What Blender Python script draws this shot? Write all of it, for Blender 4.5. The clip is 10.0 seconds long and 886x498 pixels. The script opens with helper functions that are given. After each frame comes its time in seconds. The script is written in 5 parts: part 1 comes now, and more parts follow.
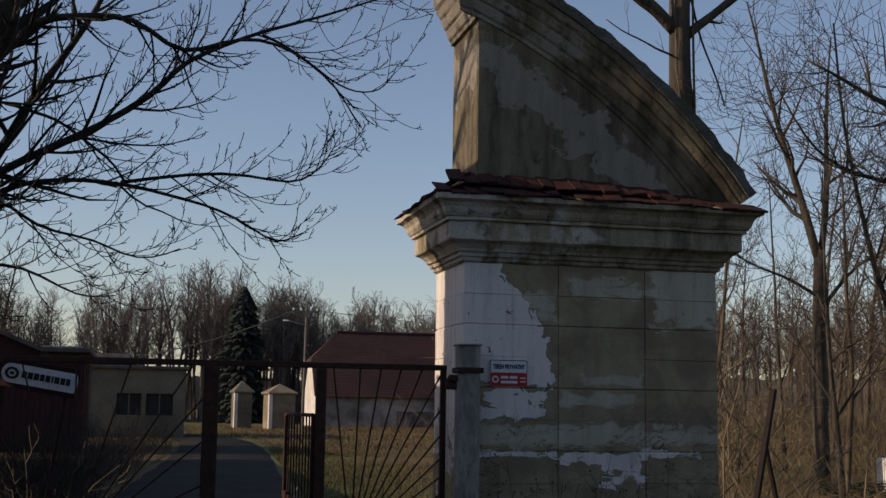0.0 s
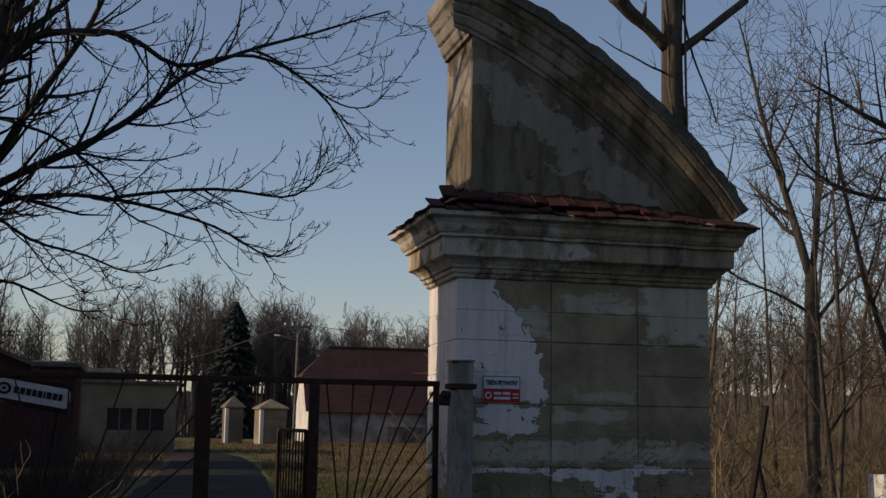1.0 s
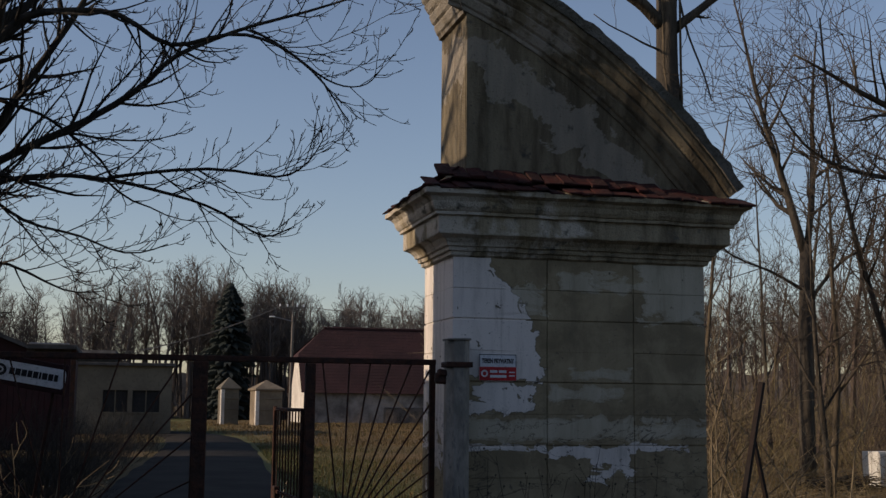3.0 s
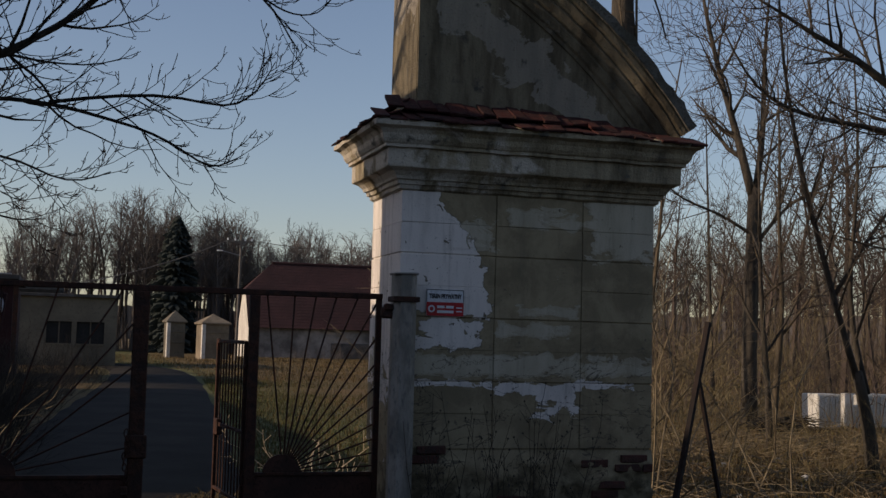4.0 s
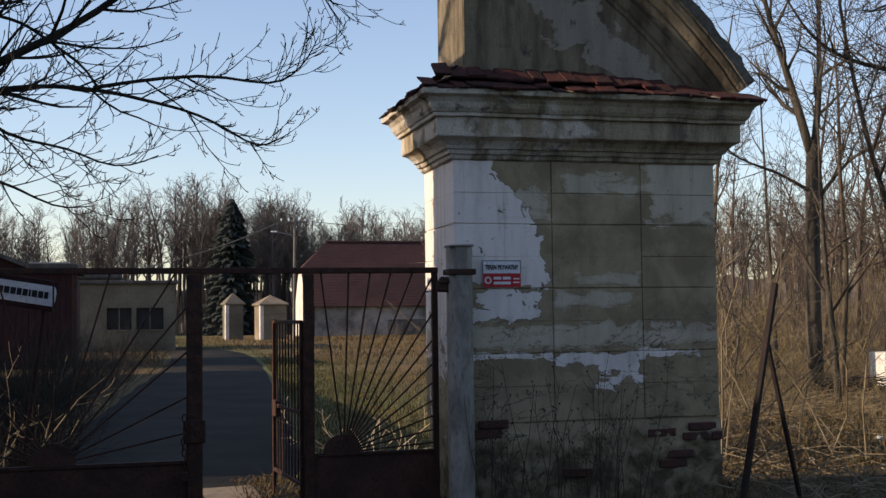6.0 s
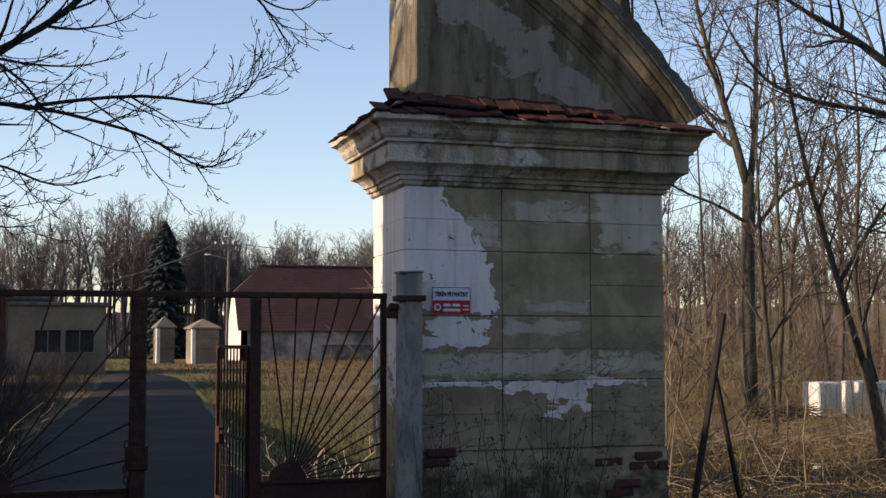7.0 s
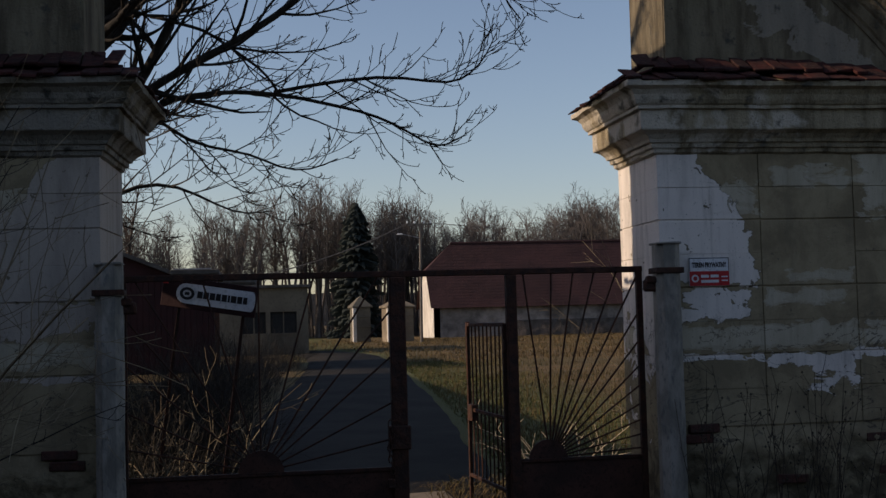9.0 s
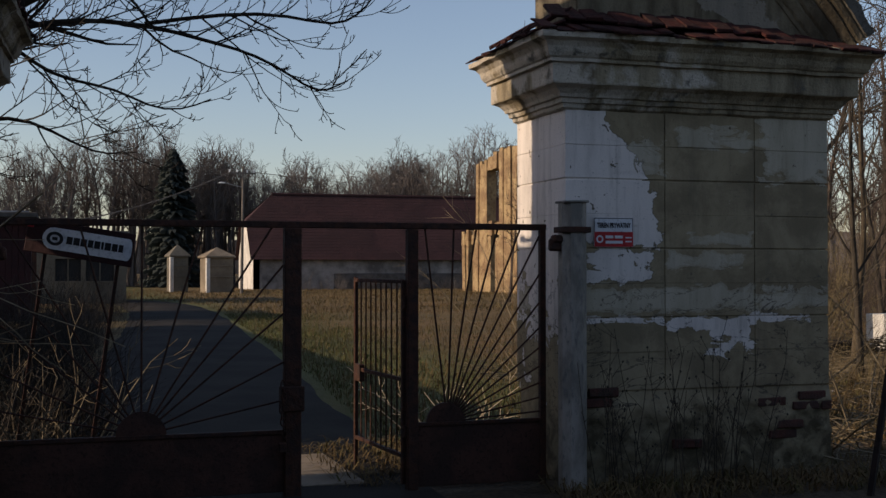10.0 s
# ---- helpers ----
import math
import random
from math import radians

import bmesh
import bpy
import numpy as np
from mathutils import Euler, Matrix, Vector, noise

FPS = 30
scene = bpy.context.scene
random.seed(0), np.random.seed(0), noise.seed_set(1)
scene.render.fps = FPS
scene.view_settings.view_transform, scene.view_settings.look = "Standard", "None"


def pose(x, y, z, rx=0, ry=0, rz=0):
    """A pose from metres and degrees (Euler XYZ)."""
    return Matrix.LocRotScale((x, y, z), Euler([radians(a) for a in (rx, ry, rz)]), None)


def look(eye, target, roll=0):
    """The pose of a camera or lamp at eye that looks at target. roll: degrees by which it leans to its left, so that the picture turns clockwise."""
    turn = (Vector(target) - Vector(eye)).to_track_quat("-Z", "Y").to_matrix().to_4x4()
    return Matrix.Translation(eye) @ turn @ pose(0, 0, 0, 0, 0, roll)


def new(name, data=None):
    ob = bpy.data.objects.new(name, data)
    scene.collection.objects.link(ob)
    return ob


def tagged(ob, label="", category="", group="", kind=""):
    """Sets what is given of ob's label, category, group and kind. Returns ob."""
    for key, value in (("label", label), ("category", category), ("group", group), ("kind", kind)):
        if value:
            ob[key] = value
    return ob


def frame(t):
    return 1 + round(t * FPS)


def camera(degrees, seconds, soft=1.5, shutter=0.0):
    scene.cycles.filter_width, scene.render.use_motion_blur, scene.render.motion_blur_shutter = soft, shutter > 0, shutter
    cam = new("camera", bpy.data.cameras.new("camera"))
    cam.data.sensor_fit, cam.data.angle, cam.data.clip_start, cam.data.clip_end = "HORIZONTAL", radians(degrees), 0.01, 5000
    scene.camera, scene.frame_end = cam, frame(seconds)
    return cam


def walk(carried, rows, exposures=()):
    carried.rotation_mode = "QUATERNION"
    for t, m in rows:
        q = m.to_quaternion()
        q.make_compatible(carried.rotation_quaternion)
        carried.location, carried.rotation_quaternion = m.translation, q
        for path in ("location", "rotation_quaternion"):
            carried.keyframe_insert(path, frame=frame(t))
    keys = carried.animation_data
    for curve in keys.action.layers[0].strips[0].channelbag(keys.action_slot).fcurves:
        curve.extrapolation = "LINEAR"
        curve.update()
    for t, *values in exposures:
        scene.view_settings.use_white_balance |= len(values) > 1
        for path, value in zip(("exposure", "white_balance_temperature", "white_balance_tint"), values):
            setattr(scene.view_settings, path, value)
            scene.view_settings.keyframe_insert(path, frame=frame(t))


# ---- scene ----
cam = camera(40.0, 10.0, soft=1.45)

PATH = [
    (0, (-2.657, 0.106, 1.473), (-2.177, 2.03, 1.732), 0.8),
    (0.5, (-2.656, 0.136, 1.481), (-2.134, 2.046, 1.763), 0.9),
    (1, (-2.674, 0.091, 1.477), (-2.182, 2.009, 1.761), 0.9),
    (1.5, (-2.671, 0.112, 1.466), (-2.174, 2.032, 1.728), 0.6),
    (2, (-2.684, 0.106, 1.467), (-2.184, 2.024, 1.737), 0.7),
    (3.5, (-2.659, 0.134, 1.451), (-2.147, 2.056, 1.663), 0.4),
    (4, (-2.631, 0.243, 1.441), (-2.045, 2.149, 1.594), 1.5),
    (4.5, (-2.606, 0.294, 1.447), (-2.122, 2.228, 1.61), -0.4),
    (5, (-2.529, 0.375, 1.417), (-2.033, 2.305, 1.584), -0.5),
    (6.3, (-2.607, 0.524, 1.445), (-2.095, 2.454, 1.543), -1.0),
    (6.5, (-2.635, 0.56, 1.439), (-2.082, 2.478, 1.564), -1.1),
    (7, (-2.683, 0.573, 1.45), (-2.076, 2.473, 1.6), -0.1),
    (7.5, (-2.727, 0.535, 1.494), (-2.11, 2.419, 1.759), -0.5),
    (8, (-2.814, 0.487, 1.517), (-2.245, 2.381, 1.813), -0.5),
    (8.5, (-3.019, 0.514, 1.472), (-2.635, 2.462, 1.709), 0.4),
    (9, (-3.183, 0.877, 1.464), (-2.866, 2.848, 1.577), -1.5),
    (9.5, (-3.493, 1.061, 1.444), (-3.023, 3.002, 1.557), 1.3),
    (10, (-3.704, 1.518, 1.491), (-3.091, 3.422, 1.524), -0.0),
]
walk(cam, [(t, look(eye, target, roll)) for t, eye, target, roll in PATH],
     exposures=[(0.0, -0.06, 7000, 20), (1.0, -0.24, 7000, 20), (3.5, -0.19, 7000, 20), (4.0, -0.2, 7000, 20), (5.0, -0.05, 7000, 20), (6.3, 0.8, 7000, 20), (7.0, 0.8, 7000, 20), (7.5, 0.6, 7000, 20), (8.0, 0.53, 7000, 20), (8.5, 0.3, 7000, 20), (9.0, -0.1, 7000, 20), (9.5, -0.1, 7000, 20), (10.0, 0.0, 7000, 20)])

# ---- light ----
SUN_FROM = Vector((-0.90, 0.045, 0.37)).normalized()
world = bpy.data.worlds.new("sky")
scene.world = world
world.use_nodes = True
sky = world.node_tree.nodes.new("ShaderNodeTexSky")
sky.sky_type = "NISHITA"
sky.sun_disc = False
sky.sun_elevation = math.asin(SUN_FROM.z)
sky.sun_rotation = math.atan2(SUN_FROM.x, SUN_FROM.y)
sky.dust_density = 0.7
sky.air_density = 1.0
sky.ozone_density = 2.0
world.node_tree.links.new(sky.outputs[0], world.node_tree.nodes["Background"].inputs[0])
world.node_tree.nodes["Background"].inputs[1].default_value = 0.125
sun_data = bpy.data.lights.new("sun", "SUN")
sun_data.energy, sun_data.angle, sun_data.color = 3.6, radians(0.5), (1.0, 0.86, 0.66)
sun = new("sun", sun_data)
sun.matrix_world = look(SUN_FROM * 60, (0, 0, 0))

# ---- materials ----


class Nodes:
    """Short hand for building one node material."""

    def __init__(self, name, rough=0.85, metal=0.0):
        self.mat = bpy.data.materials.new(name)
        self.mat.use_nodes = True
        self.tree = self.mat.node_tree
        self.bsdf = self.tree.nodes["Principled BSDF"]
        self.bsdf.inputs["Roughness"].default_value = rough
        self.bsdf.inputs["Metallic"].default_value = metal
        self.bsdf.inputs["Specular IOR Level"].default_value = 0.25

    def put(self, socket, value):
        if isinstance(value, bpy.types.NodeSocket):
            self.tree.links.new(value, socket)
        else:
            socket.default_value = value

    def node(self, kind):
        return self.tree.nodes.new(kind)

    def world_pos(self):
        return self.node("ShaderNodeNewGeometry").outputs["Position"]

    def local_pos(self):
        return self.node("ShaderNodeTexCoord").outputs["Object"]

    def split(self, vec):
        n = self.node("ShaderNodeSeparateXYZ")
        self.put(n.inputs[0], vec)
        return n.outputs[0], n.outputs[1], n.outputs[2]

    def scaled(self, vec, s):
        n = self.node("ShaderNodeMapping")
        self.put(n.inputs["Vector"], vec)
        n.inputs["Scale"].default_value = s
        return n.outputs[0]

    def noise(self, vec, scale, detail=6.0, rough=0.6, warp=0.0):
        n = self.node("ShaderNodeTexNoise")
        self.put(n.inputs["Vector"], vec)
        n.inputs["Scale"].default_value = scale
        n.inputs["Detail"].default_value = detail
        n.inputs["Roughness"].default_value = rough
        n.inputs["Distortion"].default_value = warp
        return n.outputs["Fac"]

    def math(self, op, a, b=0.0, clamp=False):
        n = self.node("ShaderNodeMath")
        n.operation, n.use_clamp = op, clamp
        self.put(n.inputs[0], a)
        self.put(n.inputs[1], b)
        return n.outputs[0]

    def step(self, value, low, high):
        n = self.node("ShaderNodeMapRange")
        n.interpolation_type = "SMOOTHSTEP"
        self.put(n.inputs["Value"], value)
        n.inputs["From Min"].default_value, n.inputs["From Max"].default_value = low, high
        return n.outputs[0]

    def mix(self, fac, a, b):
        n = self.node("ShaderNodeMix")
        n.data_type = "RGBA"
        self.put(n.inputs["Factor"], fac)
        self.put(n.inputs[6], (*a, 1.0) if isinstance(a, tuple) else a)
        self.put(n.inputs[7], (*b, 1.0) if isinstance(b, tuple) else b)
        return n.outputs[2]

    def colour(self, value):
        self.put(self.bsdf.inputs["Base Color"], (*value, 1.0) if isinstance(value, tuple) else value)

    def bump(self, height, strength=0.5, distance=0.02):
        n = self.node("ShaderNodeBump")
        n.inputs["Strength"].default_value = strength
        n.inputs["Distance"].default_value = distance
        self.put(n.inputs["Height"], height)
        self.tree.links.new(n.outputs[0], self.bsdf.inputs["Normal"])


def two_tone(name, a, b, scale, rough=0.85, metal=0.0, bump=0.3, fine=40.0, dist=0.01, c=None, stretch=(1, 1, 1)):
    """A weathered surface: two colours in large patches, a finer speckle, and relief."""
    n = Nodes(name, rough, metal)
    p = n.scaled(n.world_pos(), stretch)
    big = n.step(n.noise(p, scale, 5), 0.35, 0.65)
    small = n.noise(p, fine, 4)
    col = n.mix(big, a, b)
    col = n.mix(n.step(small, 0.5, 0.75), col, c if c else tuple(v * 0.6 for v in a))
    n.colour(col)
    n.bump(n.math("ADD", small, big), bump, dist)
    return n.mat


def pillar_stucco(name, painted_side=True):
    """Peeling lavender-white paint over olive-grey render, with bare brick and dirt near the foot."""
    n = Nodes(name, 0.9)
    p = n.local_pos()
    x, y, z = n.split(p)
    x = n.math("ABSOLUTE", x)
    edge = n.math("MULTIPLY", n.math("SUBTRACT", n.noise(p, 2.9, 10, 0.60, 0.7), 0.5), 2.1)
    edge2 = n.math("MULTIPLY", n.math("SUBTRACT", n.noise(n.scaled(p, (1.0, 1.0, 2.2)), 3.2, 10, 0.64, 0.6), 0.5), 1.5)

    def patch(x0, x1, z0, z1, gain, cap):
        """How far inside a rough rectangle of the wall a point lies."""
        a = n.math("MINIMUM", n.math("SUBTRACT", x, x0), n.math("SUBTRACT", x1, x))
        b = n.math("MINIMUM", n.math("SUBTRACT", z, z0), n.math("SUBTRACT", z1, z))
        return n.math("MINIMUM", n.math("MULTIPLY", n.math("MINIMUM", a, b), gain), cap)

    def most(values):
        out = values[0]
        for v in values[1:]:
            out = n.math("MAXIMUM", out, v)
        return out

    line = n.math("MINIMUM", n.math("ADD", 0.33, n.math("MULTIPLY", n.math("SUBTRACT", 2.73, z), 0.72)), 0.79)
    region = n.math("MINIMUM", n.math("MULTIPLY", n.math("SUBTRACT", line, x), 3.3), n.math("MULTIPLY", n.math("SUBTRACT", z, 1.63), 5.0))
    region = n.math("MINIMUM", region, 0.75)
    inner = n.math("ADD", n.math("MULTIPLY", n.math("SUBTRACT", n.math("LESS_THAN", x, 0.03), 1.0), 5.0), n.math("MULTIPLY", n.math("SUBTRACT", z, 0.9 if painted_side else 1.9), 0.6))
    region = most([region, inner, patch(-0.2, 0.76, 1.38, 1.66, 4.5, 0.24), n.math("SUBTRACT", n.math("MULTIPLY", z, 0.0), 0.60)])
    strips = most([patch(-0.2, 0.84, 1.06, 1.13, 9.0, 0.20), patch(0.86, 1.67, 1.02, 1.13, 6.0, 0.30), patch(1.20, 1.62, 0.86, 1.13, 3.0, 0.24),
                   patch(1.69, 2.15, 1.06, 1.13, 9.0, 0.20), n.math("SUBTRACT", n.math("MULTIPLY", z, 0.0), 0.44)])
    field = n.math("ADD", edge, region)
    field2 = n.math("ADD", edge2, strips)
    paint = n.math("MAXIMUM", n.step(field, 0.05, 0.062), n.step(field2, 0.05, 0.062))
    scraps = most([patch(1.69, 2.5, 2.18, 2.9, 3.0, 0.42), patch(-0.2, 1.67, 1.14, 1.38, 4.0, 0.34), patch(1.69, 2.5, 1.19, 1.38, 4.0, 0.16),
                   patch(0.95, 1.60, 2.42, 2.62, 4.0, 0.25), patch(1.05, 1.62, 1.65, 1.78, 5.0, 0.22), patch(0.86, 1.55, 1.48, 1.64, 5.0, 0.22),
                   patch(0.40, 0.86, 2.20, 2.50, 3.0, 0.22), n.math("SUBTRACT", n.math("MULTIPLY", z, 0.0), 0.20)])
    field3 = n.math("ADD", edge2, scraps)
    coat = n.math("ADD", n.math("MULTIPLY", n.step(field3, 0.06, 0.085), 0.7), n.math("MULTIPLY", n.step(field3, 0.16, 0.20), 0.3))
    grime = n.noise(n.scaled(p, (1.0, 1.0, 0.25)), 3.0, 7, 0.65)
    fine = n.noise(p, 55.0, 4)
    # Left pillar's paint is browner, and darkened to include its shade.
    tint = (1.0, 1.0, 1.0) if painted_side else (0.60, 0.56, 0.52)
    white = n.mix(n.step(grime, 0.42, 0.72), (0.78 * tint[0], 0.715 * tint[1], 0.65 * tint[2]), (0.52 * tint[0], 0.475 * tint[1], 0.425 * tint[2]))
    olive = n.mix(n.step(n.noise(p, 2.6, 9, 0.66, 0.4), 0.36, 0.64), (0.372, 0.300, 0.185), (0.230, 0.182, 0.111))
    grey = n.mix(n.step(grime, 0.35, 0.7), (0.56, 0.505, 0.39), (0.42, 0.37, 0.265))
    olive = n.mix(n.math("MULTIPLY", coat, 0.85), olive, grey)
    col = n.mix(paint, olive, white)
    rim = n.math("MULTIPLY", n.step(field, 0.0, 0.045), n.math("SUBTRACT", 1.0, n.step(field, 0.05, 0.06)))
    col = n.mix(n.math("MULTIPLY", rim, 0.6), col, (0.13, 0.115, 0.09))
    run = n.step(n.noise(n.scaled(p, (3.5, 3.5, 0.35)), 2.2, 7, 0.7), 0.50, 0.72)
    col = n.mix(n.math("MULTIPLY", run, 0.45), col, (0.17, 0.145, 0.10))
    vein = n.math("ABSOLUTE", n.math("SUBTRACT", n.noise(n.scaled(p, (1.0, 1.0, 1.6)), 1.7, 7, 0.6, 0.8), 0.5))
    crack = n.math("MULTIPLY", n.math("SUBTRACT", 1.0, n.step(vein, 0.002, 0.008)), n.step(n.math("SUBTRACT", 1.55, z), 0.0, 0.35))
    col = n.mix(n.math("MULTIPLY", crack, 0.8), col, (0.06, 0.05, 0.04))
    chip = n.step(n.noise(p, 11.0, 6, 0.6, 0.5), 0.655, 0.675)
    col = n.mix(chip, col, (0.16, 0.135, 0.095))
    low = n.math("ADD", n.math("MULTIPLY", n.math("SUBTRACT", 0.55, z), 1.6), n.math("MULTIPLY", n.math("SUBTRACT", n.noise(p, 3.0, 7), 0.5), 1.8))
    dirt = n.step(low, 0.15, 0.5)
    rubble = n.mix(n.step(n.noise(p, 6.0, 7, 0.65, 0.5), 0.42, 0.62), (0.095, 0.076, 0.045), (0.25, 0.205, 0.125))
    col = n.mix(dirt, col, rubble)
    col = n.mix(n.step(fine, 0.60, 0.78), col, (0.11, 0.105, 0.09))
    n.colour(col)
    h = n.math("ADD", n.math("ADD", n.math("MULTIPLY", paint, 0.8), n.math("MULTIPLY", coat, 0.5)), n.math("MULTIPLY", n.math("ADD", fine, n.math("MULTIPLY", grime, 2.0)), 0.3))
    h = n.math("ADD", h, n.math("MULTIPLY", dirt, n.noise(p, 12.0, 5)))
    n.bump(h, 0.7, 0.012)
    return n.mat


def moulding_stucco(name, k=1.0, panel=None):
    """Old cornice render: pale remains of paint, black water stains and lichen in streaks."""
    n = Nodes(name, 0.92)

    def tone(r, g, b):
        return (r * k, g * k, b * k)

    p = n.local_pos()
    x, y, z = n.split(p)
    x = n.math("ABSOLUTE", x)
    streak = n.noise(n.scaled(p, (1.0, 1.0, 0.18)), 5.0, 8, 0.65)
    blot = n.noise(p, 2.2, 7, 0.6, 0.4)
    fine = n.noise(p, 45.0, 5)
    col = n.mix(n.step(streak, 0.36, 0.66), tone(0.30, 0.25, 0.165), tone(0.11, 0.088, 0.056))
    pale = n.step(n.math("ADD", blot, n.math("MULTIPLY", n.math("SUBTRACT", 0.8, x), 0.16)), 0.50, 0.60)
    if panel:
        dx, dz = n.math("SUBTRACT", x, panel[0]), n.math("SUBTRACT", z, panel[1])
        rim = n.math("SUBTRACT", panel[2], n.math("SQRT", n.math("ADD", n.math("MULTIPLY", dx, dx), n.math("MULTIPLY", dz, dz))))
        near = n.math("SUBTRACT", 0.22, n.math("ABSOLUTE", n.math("SUBTRACT", rim, 0.72)))
        rag = n.math("MULTIPLY", n.math("SUBTRACT", n.noise(p, 3.4, 10, 0.64, 0.5), 0.5), 1.1)
        pale = n.step(n.math("ADD", near, rag), 0.02, 0.05)
    col = n.mix(n.math("MULTIPLY", pale, 0.5 if panel else 0.75), col, tone(0.50, 0.45, 0.375))
    col = n.mix(n.step(n.noise(p, 7.0, 6), 0.57, 0.72), col, tone(0.09, 0.085, 0.07))
    col = n.mix(n.step(fine, 0.58, 0.76), col, tone(0.10, 0.09, 0.075))
    n.colour(col)
    n.bump(n.math("ADD", n.math("MULTIPLY", streak, 1.5), fine), 0.8, 0.018)
    return n.mat


M_STUCCO = pillar_stucco("peeling_stucco")
# Copy for the left pillar: barer render with shade in the colour.
M_STUCCO_BARE_SHADED = pillar_stucco("bare_shaded_stucco", False)
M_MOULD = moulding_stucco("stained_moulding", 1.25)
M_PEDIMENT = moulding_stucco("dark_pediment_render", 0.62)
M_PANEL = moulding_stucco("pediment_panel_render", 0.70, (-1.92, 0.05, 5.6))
# Lighter stem tone, with sunlight on twigs mixed into the colour.
M_LITSTEM = two_tone("sun_paled_stems", (0.27, 0.215, 0.135), (0.12, 0.09, 0.055), 3.0, 0.85, 0, 0.1)
M_MOSS = two_tone("dark_mossy_top", (0.085, 0.08, 0.06), (0.14, 0.13, 0.11), 3.0, bump=0.9, dist=0.04)
M_TILE = two_tone("red_clay", (0.058, 0.014, 0.011), (0.026, 0.011, 0.010), 6.0, bump=0.5, fine=30, c=(0.07, 0.04, 0.03))
M_BRICK = two_tone("old_brick", (0.105, 0.042, 0.031), (0.062, 0.036, 0.029), 9.0, bump=0.6)
M_CONC = two_tone("flaking_post", (0.37, 0.335, 0.285), (0.20, 0.185, 0.155), 7.0, bump=0.7, fine=35, c=(0.15, 0.15, 0.14), stretch=(1, 1, 0.4))
M_IRON = two_tone("rusty_iron", (0.045, 0.026, 0.020), (0.085, 0.036, 0.022), 12.0, 0.7, 0.3, 0.5, 60)
M_STAKE = two_tone("blackened_iron", (0.014, 0.010, 0.009), (0.024, 0.014, 0.011), 9.0, 0.8, 0.0, 0.4, 50)
M_SHEET = two_tone("rusty_sheet", (0.05, 0.027, 0.02), (0.09, 0.04, 0.027), 4.0, 0.75, 0.2, 0.4, 50)
M_ROAD = two_tone("old_asphalt", (0.028, 0.025, 0.0215), (0.043, 0.038, 0.032), 0.7, 0.9, 0.0, 0.5, 60, 0.008)
M_ROAD.node_tree.nodes["Principled BSDF"].inputs["Specular IOR Level"].default_value = 0.06
M_BARK = two_tone("dark_bark", (0.045, 0.037, 0.028), (0.085, 0.070, 0.052), 5.0, 0.9, 0, 0.8, 30, 0.02, stretch=(1, 1, 0.25))
M_BARK_DARK = two_tone("blackish_bark", (0.020, 0.017, 0.014), (0.045, 0.038, 0.030), 5.0, 0.9, 0, 0.8, 30, 0.02, stretch=(1, 1, 0.25))
M_TWIG = two_tone("dark_twigs", (0.042, 0.034, 0.026), (0.075, 0.060, 0.045), 3.0, 0.85, 0, 0.1)
M_BARK_PALE = two_tone("tan_bark", (0.12, 0.092, 0.058), (0.055, 0.043, 0.030), 5.0, 0.9, 0, 0.8, 25, 0.02, stretch=(1, 1, 0.25))
# Far twigs are mixed paler and greyer, with air haze in the colour.
M_FARWOODS = two_tone("haze_paled_twigs", (0.105, 0.092, 0.085), (0.16, 0.14, 0.128), 0.15, 0.9, 0, 0.1)
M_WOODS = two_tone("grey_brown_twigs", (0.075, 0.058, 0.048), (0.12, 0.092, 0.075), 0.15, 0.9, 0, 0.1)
M_THICKET = two_tone("tan_stems", (0.23, 0.18, 0.092), (0.085, 0.066, 0.038), 2.5, 0.9, 0, 0.1)
# Needle green is lightened to carry the haze over the distant spruce.
M_SPRUCE = two_tone("haze_lightened_needles", (0.034, 0.041, 0.037), (0.052, 0.059, 0.053), 0.5, 0.9, 0, 0.2)
for m in (M_SPRUCE, M_FARWOODS, M_WOODS):
    m.node_tree.nodes["Principled BSDF"].inputs["Specular IOR Level"].default_value = 0.0
M_VERGE = two_tone("winter_grass", (0.066, 0.080, 0.022), (0.105, 0.092, 0.032), 0.8, 0.9, 0, 0.1, 5.0)
M_GRASS = two_tone("dead_grass", (0.145, 0.092, 0.040), (0.10, 0.072, 0.031), 0.35, 0.9, 0, 0.1, 5.0, c=(0.10, 0.105, 0.032))
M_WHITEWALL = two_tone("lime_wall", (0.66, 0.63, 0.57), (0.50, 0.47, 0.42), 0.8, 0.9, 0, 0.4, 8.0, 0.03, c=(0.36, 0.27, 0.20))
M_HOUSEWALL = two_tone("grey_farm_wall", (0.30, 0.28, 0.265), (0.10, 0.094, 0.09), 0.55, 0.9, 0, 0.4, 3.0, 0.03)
M_PLASTER = two_tone("drab_plaster", (0.16, 0.14, 0.105), (0.105, 0.093, 0.072), 0.5, 0.9, 0, 0.3, 6.0)
M_ROOFRED = two_tone("farm_roof_tiles", (0.054, 0.025, 0.025), (0.038, 0.019, 0.019), 0.4, 0.85, 0, 0.6, 6.0, 0.05)
M_SAND = two_tone("sandy_plaster", (0.25, 0.20, 0.14), (0.15, 0.12, 0.085), 0.6, 0.9, 0, 0.4, 7.0)
M_RUIN = two_tone("ruined_ochre_wall", (0.38, 0.27, 0.14), (0.22, 0.14, 0.075), 0.9, 0.9, 0, 0.9, 4.0, 0.10, c=(0.13, 0.065, 0.04))
# Maroon is taken down to hold the tree shade over the shed.
M_MAROON = two_tone("shade_darkened_maroon", (0.040, 0.013, 0.014), (0.026, 0.010, 0.011), 2.0, 0.75, 0, 0.3)
